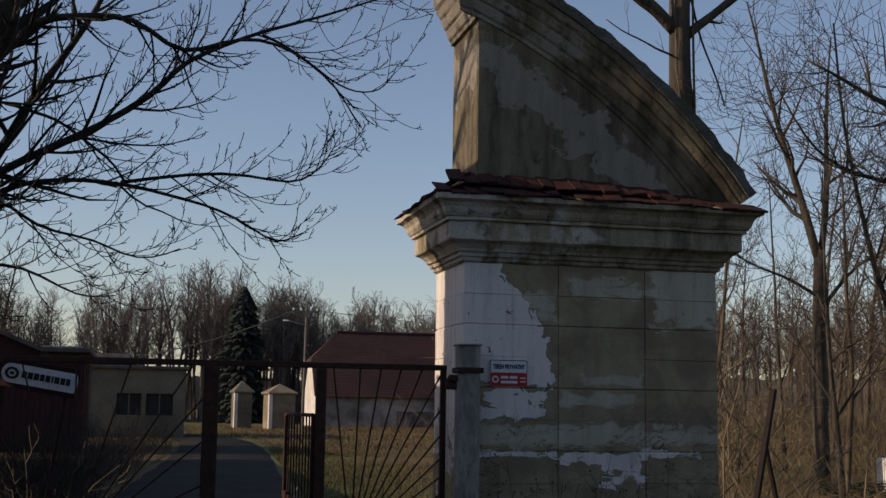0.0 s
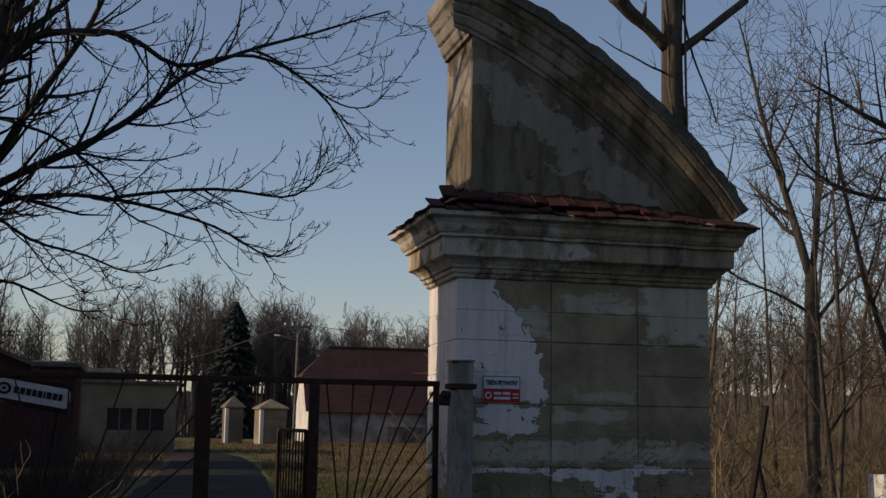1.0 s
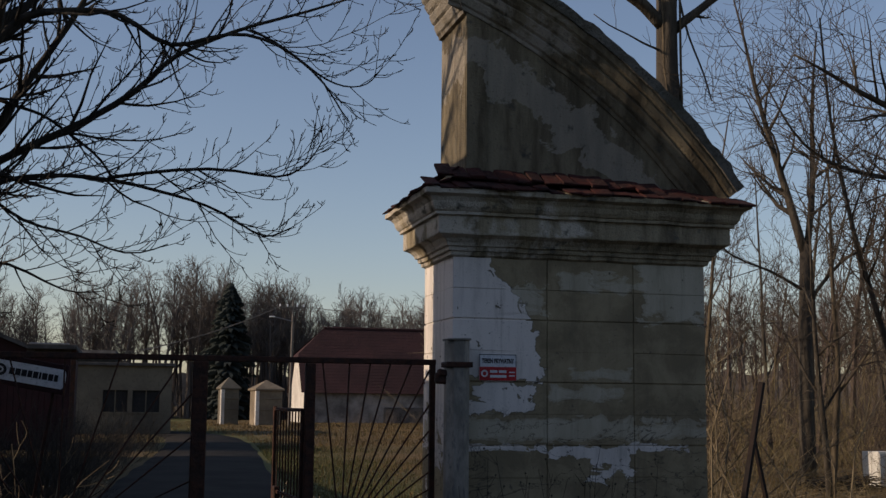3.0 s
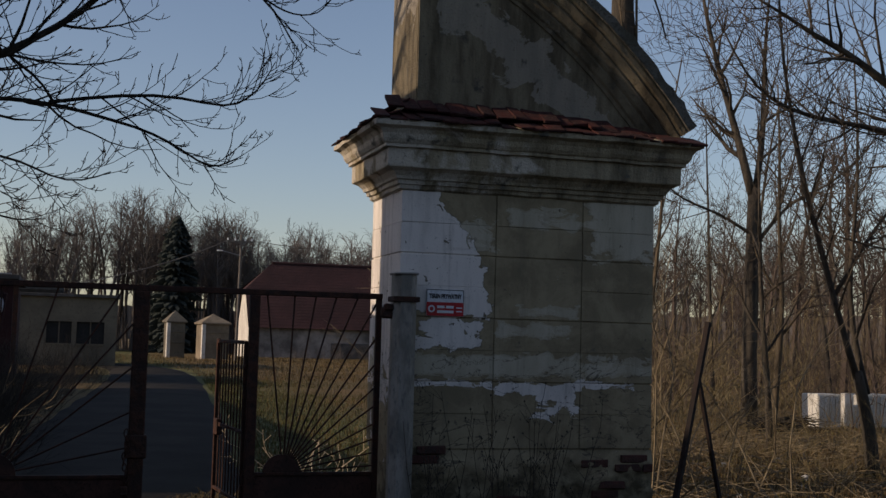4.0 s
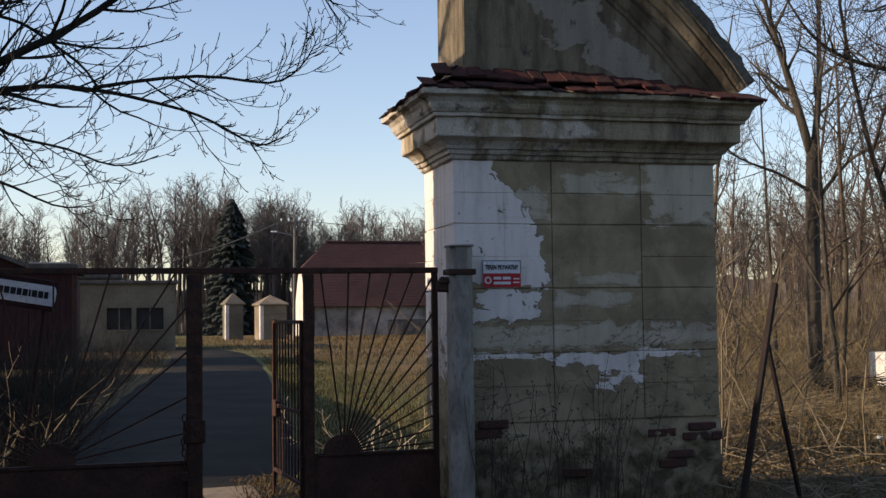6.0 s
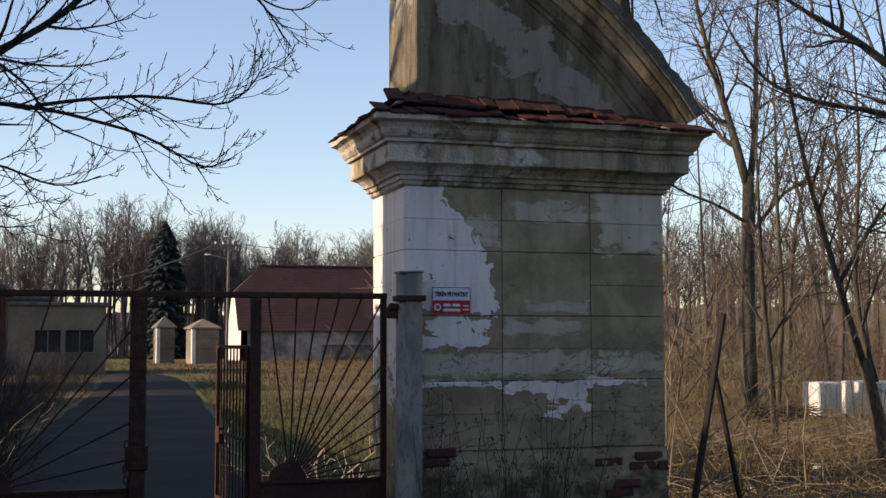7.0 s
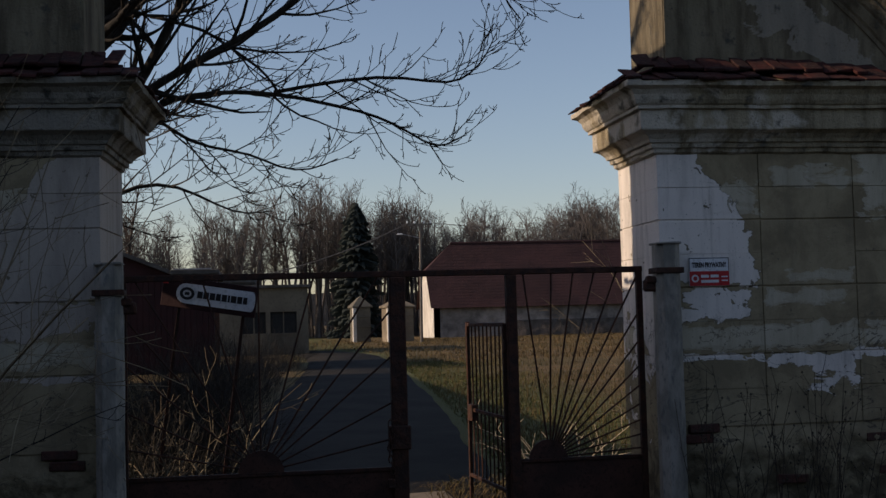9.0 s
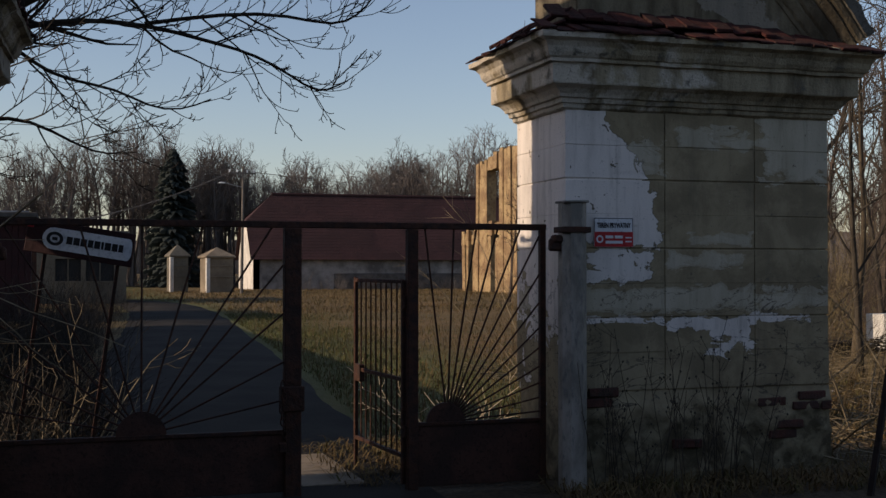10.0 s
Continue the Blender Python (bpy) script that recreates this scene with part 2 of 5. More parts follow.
M_FELT = two_tone("roofing_felt", (0.06, 0.055, 0.05), (0.10, 0.095, 0.09), 2.0, 0.85, 0, 0.4)
M_ZINC = two_tone("grey_zinc", (0.30, 0.31, 0.32), (0.20, 0.20, 0.21), 3.0, 0.45, 0.6, 0.2)
M_DARK = two_tone("dark_opening", (0.012, 0.012, 0.013), (0.02, 0.02, 0.02), 2.0, 0.6, 0, 0.1)
M_SIGNWHITE = two_tone("white_enamel", (0.72, 0.73, 0.74), (0.62, 0.63, 0.64), 5.0, 0.4, 0, 0.05)
M_SIGNRED = two_tone("red_enamel", (0.52, 0.03, 0.035), (0.42, 0.03, 0.03), 5.0, 0.45, 0, 0.05)
M_BLACK = two_tone("black_paint", (0.015, 0.015, 0.017), (0.02, 0.02, 0.022), 5.0, 0.5, 0, 0.05)
M_POLE = two_tone("grey_pole_wood", (0.17, 0.15, 0.13), (0.11, 0.10, 0.09), 2.0, 0.9, 0, 0.4)
M_TARP = two_tone("dirty_white_panel", (0.68, 0.66, 0.60), (0.50, 0.48, 0.42), 1.5, 0.7, 0, 0.3)
# Wood tone raised to give the fallen branches their sunlit brightness.
M_LITBRANCH = two_tone("sun_bright_branches", (0.55, 0.45, 0.32), (0.42, 0.34, 0.24), 6.0, 0.8, 0, 0.3)


def ground_material():
    n = Nodes("winter_ground", 0.95)
    p = n.world_pos()
    x, y, z = n.split(p)
    big = n.noise(p, 0.13, 6)
    mid = n.noise(p, 1.6, 6)
    fine = n.noise(p, 22.0, 6)
    field = n.mix(n.step(big, 0.40, 0.62), (0.165, 0.102, 0.043), (0.13, 0.092, 0.038))
    field = n.mix(n.step(mid, 0.45, 0.7), field, (0.095, 0.078, 0.032))
    litter = n.mix(n.step(fine, 0.4, 0.65), (0.055, 0.040, 0.026), (0.115, 0.080, 0.046))
    near = n.step(n.math("ADD", y, n.math("MULTIPLY", mid, 3.0)), 12.0, 15.5)
    col = n.mix(near, litter, field)
    edge = n.step(n.math("ADD", n.math("ABSOLUTE", n.math("SUBTRACT", x, 1.2)), n.math("MULTIPLY", mid, 3.0)), 2.2, 5.2)
    verge = n.mix(n.step(fine, 0.35, 0.7), (0.085, 0.095, 0.028), (0.13, 0.11, 0.042))
    col = n.mix(n.math("MULTIPLY", n.math("SUBTRACT", 1.0, edge), near), col, verge)
    col = n.mix(n.step(fine, 0.56, 0.75), col, (0.055, 0.045, 0.03))
    n.colour(col)
    n.bump(n.math("ADD", n.math("MULTIPLY", mid, 3.0), fine), 0.8, 0.06)
    return n.mat


M_GROUND = ground_material()

# ---- mesh helpers ----


def link(name, verts, faces, material, parent=None, label="", smooth=False, m=None):
    me = bpy.data.meshes.new(name)
    me.from_pydata([tuple(v) for v in verts], [], faces)
    me.materials.append(material)
    if smooth:
        me.polygons.foreach_set("use_smooth", [True] * len(me.polygons))
    me.update()
    ob = new(name, me)
    if parent:
        ob.parent = parent
    if m is not None:
        ob.matrix_basis = m
    if label:
        tagged(ob, label)
    return ob


def part(name, bm, material, parent=None, label="", smooth=False):
    bmesh.ops.recalc_face_normals(bm, faces=bm.faces)
    me = bpy.data.meshes.new(name)
    bm.to_mesh(me)
    bm.free()
    me.materials.append(material)
    if smooth:
        me.polygons.foreach_set("use_smooth", [True] * len(me.polygons))
    ob = new(name, me)
    if parent:
        ob.parent = parent
    if label:
        tagged(ob, label)
    return ob


def thing(name, label, category, at=(0, 0, 0), group="", kind=""):
    ob = new(name)
    ob.location = at
    ob.empty_display_size = 0.1
    return tagged(ob, label, category, group, kind)


def box(bm, x0, x1, y0, y1, z0, z1, chamfer=0.0, jit=0.0, rng=random):
    """A box with chamfered edges, slightly uneven if jit is given."""
    r = bmesh.ops.create_cube(bm, size=1.0)
    vs = r["verts"]
    for v in vs:
        v.co = Vector((x0 + (v.co.x + 0.5) * (x1 - x0), y0 + (v.co.y + 0.5) * (y1 - y0), z0 + (v.co.z + 0.5) * (z1 - z0)))
        if jit:
            v.co += Vector([rng.uniform(-jit, jit) for _ in range(3)])
    if chamfer:
        es = list({e for v in vs for e in v.link_edges})
        bmesh.ops.bevel(bm, geom=es, offset=chamfer, segments=1, affect="EDGES")
    return bm


def boxed(name, dims, material, parent, label="", chamfer=0.004, jit=0.0, rng=random):
    bm = bmesh.new()
    box(bm, *dims, chamfer, jit, rng)
    return part(name, bm, material, parent, label)


def tube(V, F, pts, radii, n=5, cap=True):
    """Adds a tapered tube along pts to the vertex and face lists."""
    base = len(V)
    k = len(pts)
    for i in range(k):
        a = pts[max(i - 1, 0)]
        b = pts[min(i + 1, k - 1)]
        d = (b - a)
        d = d.normalized() if d.length > 1e-9 else Vector((0, 0, 1))
        u = d.cross(Vector((0.31, 0.87, 0.38)))
        u = u.normalized() if u.length > 1e-4 else d.cross(Vector((1, 0, 0))).normalized()
        w = d.cross(u)
        for j in range(n):
            ang = 2 * math.pi * j / n
            V.append(pts[i] + (u * math.cos(ang) + w * math.sin(ang)) * radii[i])
    for i in range(k - 1):
        for j in range(n):
            j2 = (j + 1) % n
            F.append((base + i * n + j, base + i * n + j2, base + (i + 1) * n + j2, base + (i + 1) * n + j))
    if cap:
        F.append(tuple(base + j for j in range(n))[::-1])
        F.append(tuple(base + (k - 1) * n + j for j in range(n)))


def bar(name, a, b, r, material, parent, label="", n=6, square=False):
    V, F = [], []
    tube(V, F, [Vector(a), Vector(b)], [r, r], 4 if square else n)
    return link(name, V, F, material, parent, label)


def bent(rng, p, d, length, segs, wander, lift):
    """Points of a wandering branch from p along d; lift turns it upward towards its tip."""
    pts = [p.copy()]
    d = d.normalized()
    for i in range(segs):
        f = (i + 1) / segs
        d = (d + Vector((rng.gauss(0, wander), rng.gauss(0, wander), rng.gauss(0, wander) + lift * f))).normalized()
        pts.append(pts[-1] + d * (length / segs))
    return pts


def side_way(rng, d, spread, flat=1.0):
    """A direction that leaves d at about the angle spread (degrees)."""
    u = d.cross(Vector((rng.gauss(0, 1), rng.gauss(0, 1), rng.gauss(0, 1))))
    u = u.normalized() if u.length > 1e-6 else Vector((1, 0, 0))
    u.z *= flat
    a = radians(spread + rng.uniform(-12, 12))
    return (d * math.cos(a) + u.normalized() * math.sin(a)).normalized()


def sprout(rng, wood, twig, pts, radii, depth, opt):
    """Grows side branches from a limb; thick ones go to wood, thin ones to twig."""
    if depth <= 0:
        return
    total = sum((pts[i + 1] - pts[i]).length for i in range(len(pts) - 1))
    count = max(2, int(total * opt["density"] * (opt["gain"] ** (opt["depth"] - depth)) * rng.uniform(0.8, 1.2)))
    for c in range(count):
        f = opt["bare"] + (1 - opt["bare"]) * (c + rng.random()) / count
        s = f * (len(pts) - 1)
        i = min(int(s), len(pts) - 2)
        p = pts[i].lerp(pts[i + 1], s - i)
        d = (pts[i + 1] - pts[i]).normalized()
        r = (radii[i] * (1 - (s - i)) + radii[i + 1] * (s - i)) * rng.uniform(0.45, 0.7)
        r = max(r, opt["thin"])
        length = opt["reach"] * (opt["shrink"] ** (opt["depth"] - depth)) * rng.uniform(0.5, 1.25) * (1.15 - opt["fall"] * f)
        if opt["slim"]:
            length *= min(1.0, 0.25 + total / opt["slim"])
        way = side_way(rng, d, opt["spread"])
        way.z += opt["sag"]
        if depth == 1 and opt.get("spike"):
            base = len(twig[0])
            u = way.orthogonal().normalized() * r
            w = way.cross(u)
            twig[0].extend([p + u, p - u * 0.5 + w * 0.87, p - u * 0.5 - w * 0.87, p + way * length + Vector((0, 0, opt["lift"] * length * 0.5))])
            twig[1].extend([(base, base + 1, base + 3), (base + 1, base + 2, base + 3), (base + 2, base, base + 3)])
            continue
        segs = opt["arch"] or ((2 if opt.get("spike") else 4) if depth > 1 else 3)
        sub = bent(rng, p, way, length, segs, opt["wander"], opt["lift"])
        rr = [max(r * (1 - 0.8 * k / segs), opt["thin"] * 0.7) for k in range(segs + 1)]
        target = wood if r > opt["split"] else twig
        tube(*target, sub, rr, 5 if r > 0.02 else 3, cap=False)
        sprout(rng, wood, twig, sub, rr, depth - 1, opt)


OPT = dict(density=3.4, gain=1.5, depth=3, bare=0.15, reach=1.1, shrink=0.55, spread=45, sag=0.0, wander=0.14, lift=0.16, thin=0.004, split=0.018, arch=0, fall=0.5, slim=0)


def bare_tree(name, label, at, limbs, seed, opt, bark, twigs, trunk=None, group=""):
    """A leafless tree: an upright trunk and the main limbs given as rough runs, all finer wood grown from them."""
    rng = random.Random(seed)
    top = thing(name, label, "tree", at, group)
    o = Vector(at)
    twig = ([], [])
    o_opt = {**OPT, **opt}
    for run, r0, r1 in ([trunk] if trunk else []) + limbs:
        wood = ([], [])
        ctrl = [Vector(q) - o for q in run]
        pts = []
        for i in range(len(ctrl) - 1):
            for k in range(3):
                q = ctrl[i].lerp(ctrl[i + 1], k / 3)
                if 0 < len(pts):
                    q += Vector([rng.gauss(0, 0.016) for _ in range(3)])
                pts.append(q)
        pts.append(ctrl[-1])
        for _ in range(2):
            pts = [pts[0]] + [pts[i] * 0.5 + (pts[i - 1] + pts[i + 1]) * 0.25 for i in range(1, len(pts) - 1)] + [pts[-1]]
        rr = [(r0 + (r1 - r0) * i / (len(pts) - 1)) * (1 + 0.12 * noise.noise(pts[i] * 3)) for i in range(len(pts))]
        tube(*wood, pts, rr, 9 if r0 > 0.06 else 6)
        first = trunk and run is trunk[0]
        if not first:
            sprout(rng, wood, twig, pts, rr, o_opt["depth"], o_opt)
        link("trunk" if first else "limb", *wood, bark, top, smooth=True)
    link("crown", *twig, twigs, top)
    return top


def grown_limbs(rng, at, height, r, count, low, spread, out, crown=1.0):
    """Trunk and limbs for a tree that is not shaped by hand."""
    base = Vector(at)
    run = bent(rng, base, Vector((rng.gauss(0, 0.04), rng.gauss(0, 0.04), 1)), height, 5, 0.05, 0.05)
    limbs = []
    for c in range(count):
        f = low + (1 - low) * (c + rng.random() * 0.8) / count
        s = f * 5
        i = min(int(s), 4)
        p = run[i].lerp(run[i + 1], s - i)
        ang = c * 2.4 + rng.uniform(-0.4, 0.4)
        d = Vector((math.cos(ang), math.sin(ang), math.tan(radians(90 - spread))))
        q = bent(rng, p, d, out * (1.25 - crown * f) * rng.uniform(0.7, 1.2), 4, 0.12, 0.2)
        limbs.append((q, r * (1 - 0.75 * f) * 0.55, 0.008))
    return (run, r, r * 0.2), limbs

# ---- ground and road ----
GZ = -0.15


def build_ground():
    V, F = [], []
    xs = [-2500, -600, -150, -60] + [-40 + 2 * i for i in range(51)] + [90, 160, 600, 2500]
    ys = [-2500, -600, -120, -40] + [-20 + 2 * i for i in range(71)] + [140, 180, 300, 700, 2500]
    rng = random.Random(3)
    for y in ys:
        for x in xs:
            h = 0.0
            if abs(x) < 60 and 12 < y < 110:
                h = 0.10 * noise.noise(Vector((x * 0.2, y * 0.2, 0))) * min(1, max(0, (abs(x + 1) - 3) / 3))
            V.append((x, y, GZ + h))
    w = len(xs)
    for j in range(len(ys) - 1):
        for i in range(w - 1):
            a = j * w + i
            F.append((a, a + 1, a + 1 + w, a + w))
    ob = link("ground", V, F, M_GROUND, smooth=True)
    tagged(ob, "winter ground of tan dead grass, litter and bare soil", "ground", kind="structure")


build_ground()


def build_road():
    line = [(-2.7, -30), (-2.7, 6), (-2.5, 12), (-1.6, 20), (-0.55, 32), (0.55, 46), (0.9, 56), (0.2, 64), (-4.0, 71), (-12, 75), (-30, 78)]
    pts = []
    for i in range(len(line) - 1):
        for k in range(6):
            pts.append(Vector(line[i]).lerp(Vector(line[i + 1]), k / 6))
    for _ in range(4):
        pts = [pts[0]] + [pts[i] * 0.5 + (pts[i - 1] + pts[i + 1]) * 0.25 for i in range(1, len(pts) - 1)] + [pts[-1]]
    V, F = [], []
    rng = random.Random(5)
    for i, p in enumerate(pts):
        d = (pts[min(i + 1, len(pts) - 1)] - pts[max(i - 1, 0)]).normalized()
        nrm = Vector((d.y, -d.x))
        for s, h in ((-1.62, -0.03), (-1.55, 0.022), (0, 0.035), (1.55, 0.022), (1.62, -0.03)):
            q = p + nrm * (s + (rng.uniform(-0.07, 0.07) if s else 0))
            V.append((q.x, q.y, GZ + h))
    for i in range(len(pts) - 1):
        for j in range(4):
            a = i * 5 + j
            F.append((a, a + 1, a + 6, a + 5))
    ob = link("road", V, F, M_ROAD, smooth=True)
    tagged(ob, "narrow worn dark asphalt drive leading through the gate", "road", kind="structure")


build_road()

# ---- unseen plain walls, added to block sky light and shade the foreground ----
for nm, d in (("sky_block_south", (-40, 40, -8.5, -8.0, GZ, 5.5)), ("sun_block_west", (-13.0, -12.5, -8.0, 10.8, GZ, 6.8))):
    bm = bmesh.new()
    box(bm, *d, 0.02)
    tagged(part(nm, bm, M_PLASTER), "plain unseen wall added to block sky and sun", "wall", kind="structure")

# ---- gate pillars ----
COLS = (0.0, 0.84, 1.64, 2.33)
ROWS_Z = (0.56, 0.85, 1.115, 1.38, 1.648, 1.913, 2.178, 2.44, 2.715)
MAIN = (1.115, 1.648, 2.178)
DEPTH = 1.0
PEDIMENT_DEPTH = 0.84
ARC = (-1.92, 0.05, 5.6)
PROFILE = ((0.0, 2.70), (0.025, 2.715), (0.03, 2.745), (0.05, 2.75), (0.055, 2.785), (0.075, 2.79), (0.085, 2.815), (0.115, 2.85), (0.15, 2.87), (0.165, 2.875),
           (0.17, 2.885), (0.17, 3.03), (0.20, 3.035), (0.20, 3.06), (0.215, 3.07), (0.235, 3.10), (0.245, 3.14), (0.27, 3.175), (0.315, 3.195), (0.32, 3.235), (0.10, 3.30))


def stone(name, dims, side, rng, parent):
    """A stucco block whose outer face (front or inner side) has a chamfered, slightly uneven edge."""
    x0, x1, y0, y1, z0, z1 = dims
    bm = bmesh.new()
    box(bm, x0, x1, y0, y1, z0, z1, 0.0022, 0.0022, rng)
    if side < 0:
        for v in bm.verts:
            v.co.x = -v.co.x
    return part(name, bm, M_STUCCO if side > 0 else M_STUCCO_BARE_SHADED, parent)


def ring(offset, side, width=2.33):
    return [(side * -offset, -offset), (side * (width + offset), -offset), (side * (width + offset), DEPTH + offset), (side * -offset, DEPTH + offset)]


def build_pillar(at, side, label, seed):
    rng = random.Random(seed)
    top = thing("gate_pillar", label, "gate pillar", at, "gate pillars")
    # core
    bm = bmesh.new()
    for z0, z1, o in ((GZ - 0.25, 0.50, -0.02), (0.50, 2.72, -0.012)):
        xa, xb = sorted((side * -o, side * (2.33 + o)))
        box(bm, xa, xb, -o, DEPTH + o, z0, z1, 0.006)
    part("core", bm, M_STUCCO if side > 0 else M_STUCCO_BARE_SHADED, top)
    # rough footing
    bm = bmesh.new()
    xa, xb = sorted((side * -0.005, side * 2.335))
    r = bmesh.ops.create_grid(bm, x_segments=90, y_segments=30, size=0.5)
    for v in r["verts"]:
        u, w = v.co.x + 0.5, v.co.y + 0.5
        x = xa + u * (xb - xa)
        z = GZ - 0.02 + w * 0.72
        d = 0.040 * noise.noise(Vector((x * 4, z * 6, seed))) + 0.020 * noise.noise(Vector((x * 13, z * 15, seed))) + 0.008 * noise.noise(Vector((x * 40, z * 40, seed)))
        fade = min(1, (1 - w) * 6)
        v.co = Vector((x, 0.012 - max(0.0, 0.016 + d) * fade - 0.004 * fade, z))
    part("broken_render", bm, M_STUCCO, top, "crumbling lower render with bare masonry", smooth=True)
    # stucco blocks on the front and on the two sides
    for j in range(len(ROWS_Z) - 1):
        ga = 0.009 if ROWS_Z[j] in MAIN else 0.0012
        gb = 0.005 if ROWS_Z[j + 1] in MAIN else 0.0012
        z0, z1 = ROWS_Z[j] + ga, ROWS_Z[j + 1] - gb
        for i in range(3):
            o = rng.uniform(-0.002, 0.003)
            stone("stucco_block", (COLS[i] + 0.004 + (0.0 if i else -0.004), COLS[i + 1] - 0.005, o, 0.05, z0, z1), side, rng, top)
        stone("stucco_block", (rng.uniform(-0.002, 0.002), 0.06, 0.056, DEPTH, z0, z1), side, rng, top)
        stone("stucco_block", (2.27, 2.33, 0.056, DEPTH, z0, z1), side, rng, top)
    # exposed bricks
    for cx, z0, cols, rows in ((0.12, 0.44, 1, 2), (1.66, 0.40, 1, 1), (1.98, 0.36, 2, 2), (1.76, 0.14, 1, 2), (0.9, 0.10, 1, 1)):
        for r_ in range(rows):
            for c_ in range(cols):
                x = cx + c_ * 0.262 + (0.06 if r_ % 2 else 0) + rng.uniform(-0.008, 0.008)
                w = min(0.25, 2.33 - x)
                if w < 0.06:
                    continue
                bm = bmesh.new()
                box(bm, x, x + w, -0.026 + rng.uniform(-0.012, 0.006), 0.03, z0 + r_ * 0.078, z0 + r_ * 0.078 + 0.066, 0.006, 0.004, rng)
                if side < 0:
                    for v in bm.verts:
                        v.co.x = -v.co.x
                part("brick", bm, M_BRICK, top)
    # cornice, run round all four sides
    V, F = [], []
    cut = 34
    for k, (o, z) in enumerate(PROFILE):
        loop = ring(o, side)
        for e in range(4):
            a, b = Vector(loop[e]), Vector(loop[(e + 1) % 4])
            for s in range(cut):
                q = a.lerp(b, s / cut)
                wob = 0.008 * noise.noise(Vector((q.x * 6, q.y * 6, z * 9 + seed))) + 0.012 * min(0.0, noise.noise(Vector((q.x * 17, q.y * 17, z * 21 + seed))))
                V.append((q.x + wob, q.y + wob, z + 0.006 * noise.noise(Vector((q.x * 4, q.y * 4, z * 3 + 7)))))
    m = 4 * cut
    for k in range(len(PROFILE) - 1):
        for e in range(m):
            F.append((k * m + e, k * m + (e + 1) % m, (k + 1) * m + (e + 1) % m, (k + 1) * m + e))
    F.append(tuple((len(PROFILE) - 1) * m + e for e in range(m)))
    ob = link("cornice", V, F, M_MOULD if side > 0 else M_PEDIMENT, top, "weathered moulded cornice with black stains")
    bm = bmesh.new()
    bm.from_mesh(ob.data)
    bmesh.ops.recalc_face_normals(bm, faces=bm.faces)
    bm.to_mesh(ob.data)
    bm.free()
    # clay tiles on the ledge round the pediment
    def tile(p, along, inward, slope, w, l):
        bm = bmesh.new()
        box(bm, -w / 2, w / 2, rng.uniform(-0.03, 0.02), l, 0, rng.uniform(0.016, 0.026), 0.005, 0.007, rng)
        t = part("roof_tile", bm, M_TILE, top)
        ang = math.atan2(along.y, along.x)
        t.matrix_basis = Matrix.Translation(p) @ Matrix.Rotation(ang + rng.uniform(-0.10, 0.10), 4, "Z") @ Matrix.Rotation(slope + rng.uniform(-0.03, 0.05), 4, "X") @ Matrix.Rotation(rng.uniform(-0.04, 0.04), 4, "Y")
    for course, (o, z, l, sl) in enumerate(((0.33, 3.235, 0.27, 0.36), (0.19, 3.335, 0.26, 0.50))):
        x = -o
        while x < 2.33 + o - 0.05:
            w = rng.uniform(0.11, 0.17)
            drop = max(0.0, (x - 1.2)) * 0.055 * (course + 0.4)
            tile(Vector((side * (x + w / 2), -o + rng.uniform(-0.02, 0.02), z - drop + rng.uniform(-0.008, 0.012))), Vector((1, 0, 0)), 1, sl * (1 - 0.25 * min(1, drop * 9)), w - 0.006, l)
            x += w
        y = -o + 0.12
        while y < DEPTH + o - 0.1:
            w = rng.uniform(0.11, 0.17)
            tile(Vector((side * -o, y + w / 2, z + rng.uniform(-0.008, 0.012))), Vector((0, -side, 0)), 1, sl, w - 0.006, l)
            tile(Vector((side * (2.33 + o), y + w / 2, z - 0.02)), Vector((0, side, 0)), 1, sl * 0.5, w - 0.006, l * 0.6)
            y += w
    # bed of broken tile and mortar that the tiles lie on
    V, F = [], []
    lo, hi = ring(0.29, side), ring(-0.06, side)
    for q in lo:
        V.append((q[0], q[1], 3.225))
    for i, q in enumerate(hi):
        V.append((q[0], q[1], 3.43 if i in (0, 3) else 3.30))
    for e in range(4):
        F.append((e, (e + 1) % 4, 4 + (e + 1) % 4, 4 + e))
    F.append((4, 5, 6, 7))
    link("tile_bed", V, F, M_TILE, top)
    # pediment: a quarter gable with a curved top
    cx, cz, R = ARC
    a0, a1 = math.asin((0.10 - cx) / R), math.asin((2.585 - cx) / R)
    steps = 40

    def arc_at(n_, i):
        a = a0 + (a1 - a0) * i / steps
        rr = R - n_
        rough = 0.030 * noise.noise(Vector((i * 0.45, seed, 0))) + 0.020 * noise.noise(Vector((i * 1.3, seed, 4)))
        if n_ > 0.02:
            rough *= 0.25
        return Vector((cx + (rr + rough) * math.sin(a), 0, cz + (rr + rough) * math.cos(a)))

    V, F = [], []
    for y in (0.0, PEDIMENT_DEPTH):
        for i in range(steps + 1):
            q = arc_at(0.0, i)
            V.append((side * max(q.x, 0.10), y, q.z))
        V.append((side * 2.45, y, 3.2))
        V.append((side * 0.10, y, 3.2))
    m = steps + 3
    F.append(tuple(range(m)))
    F.append(tuple(range(m, 2 * m))[::-1])
    for e in range(m):
        F.append((e, (e + 1) % m, m + (e + 1) % m, m + e))
    bm = bmesh.new()
    me = bpy.data.meshes.new("t")
    me.from_pydata(V, [], F)
    bm.from_mesh(me)
    bpy.data.meshes.remove(me)
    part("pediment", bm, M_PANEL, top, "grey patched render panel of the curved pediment")
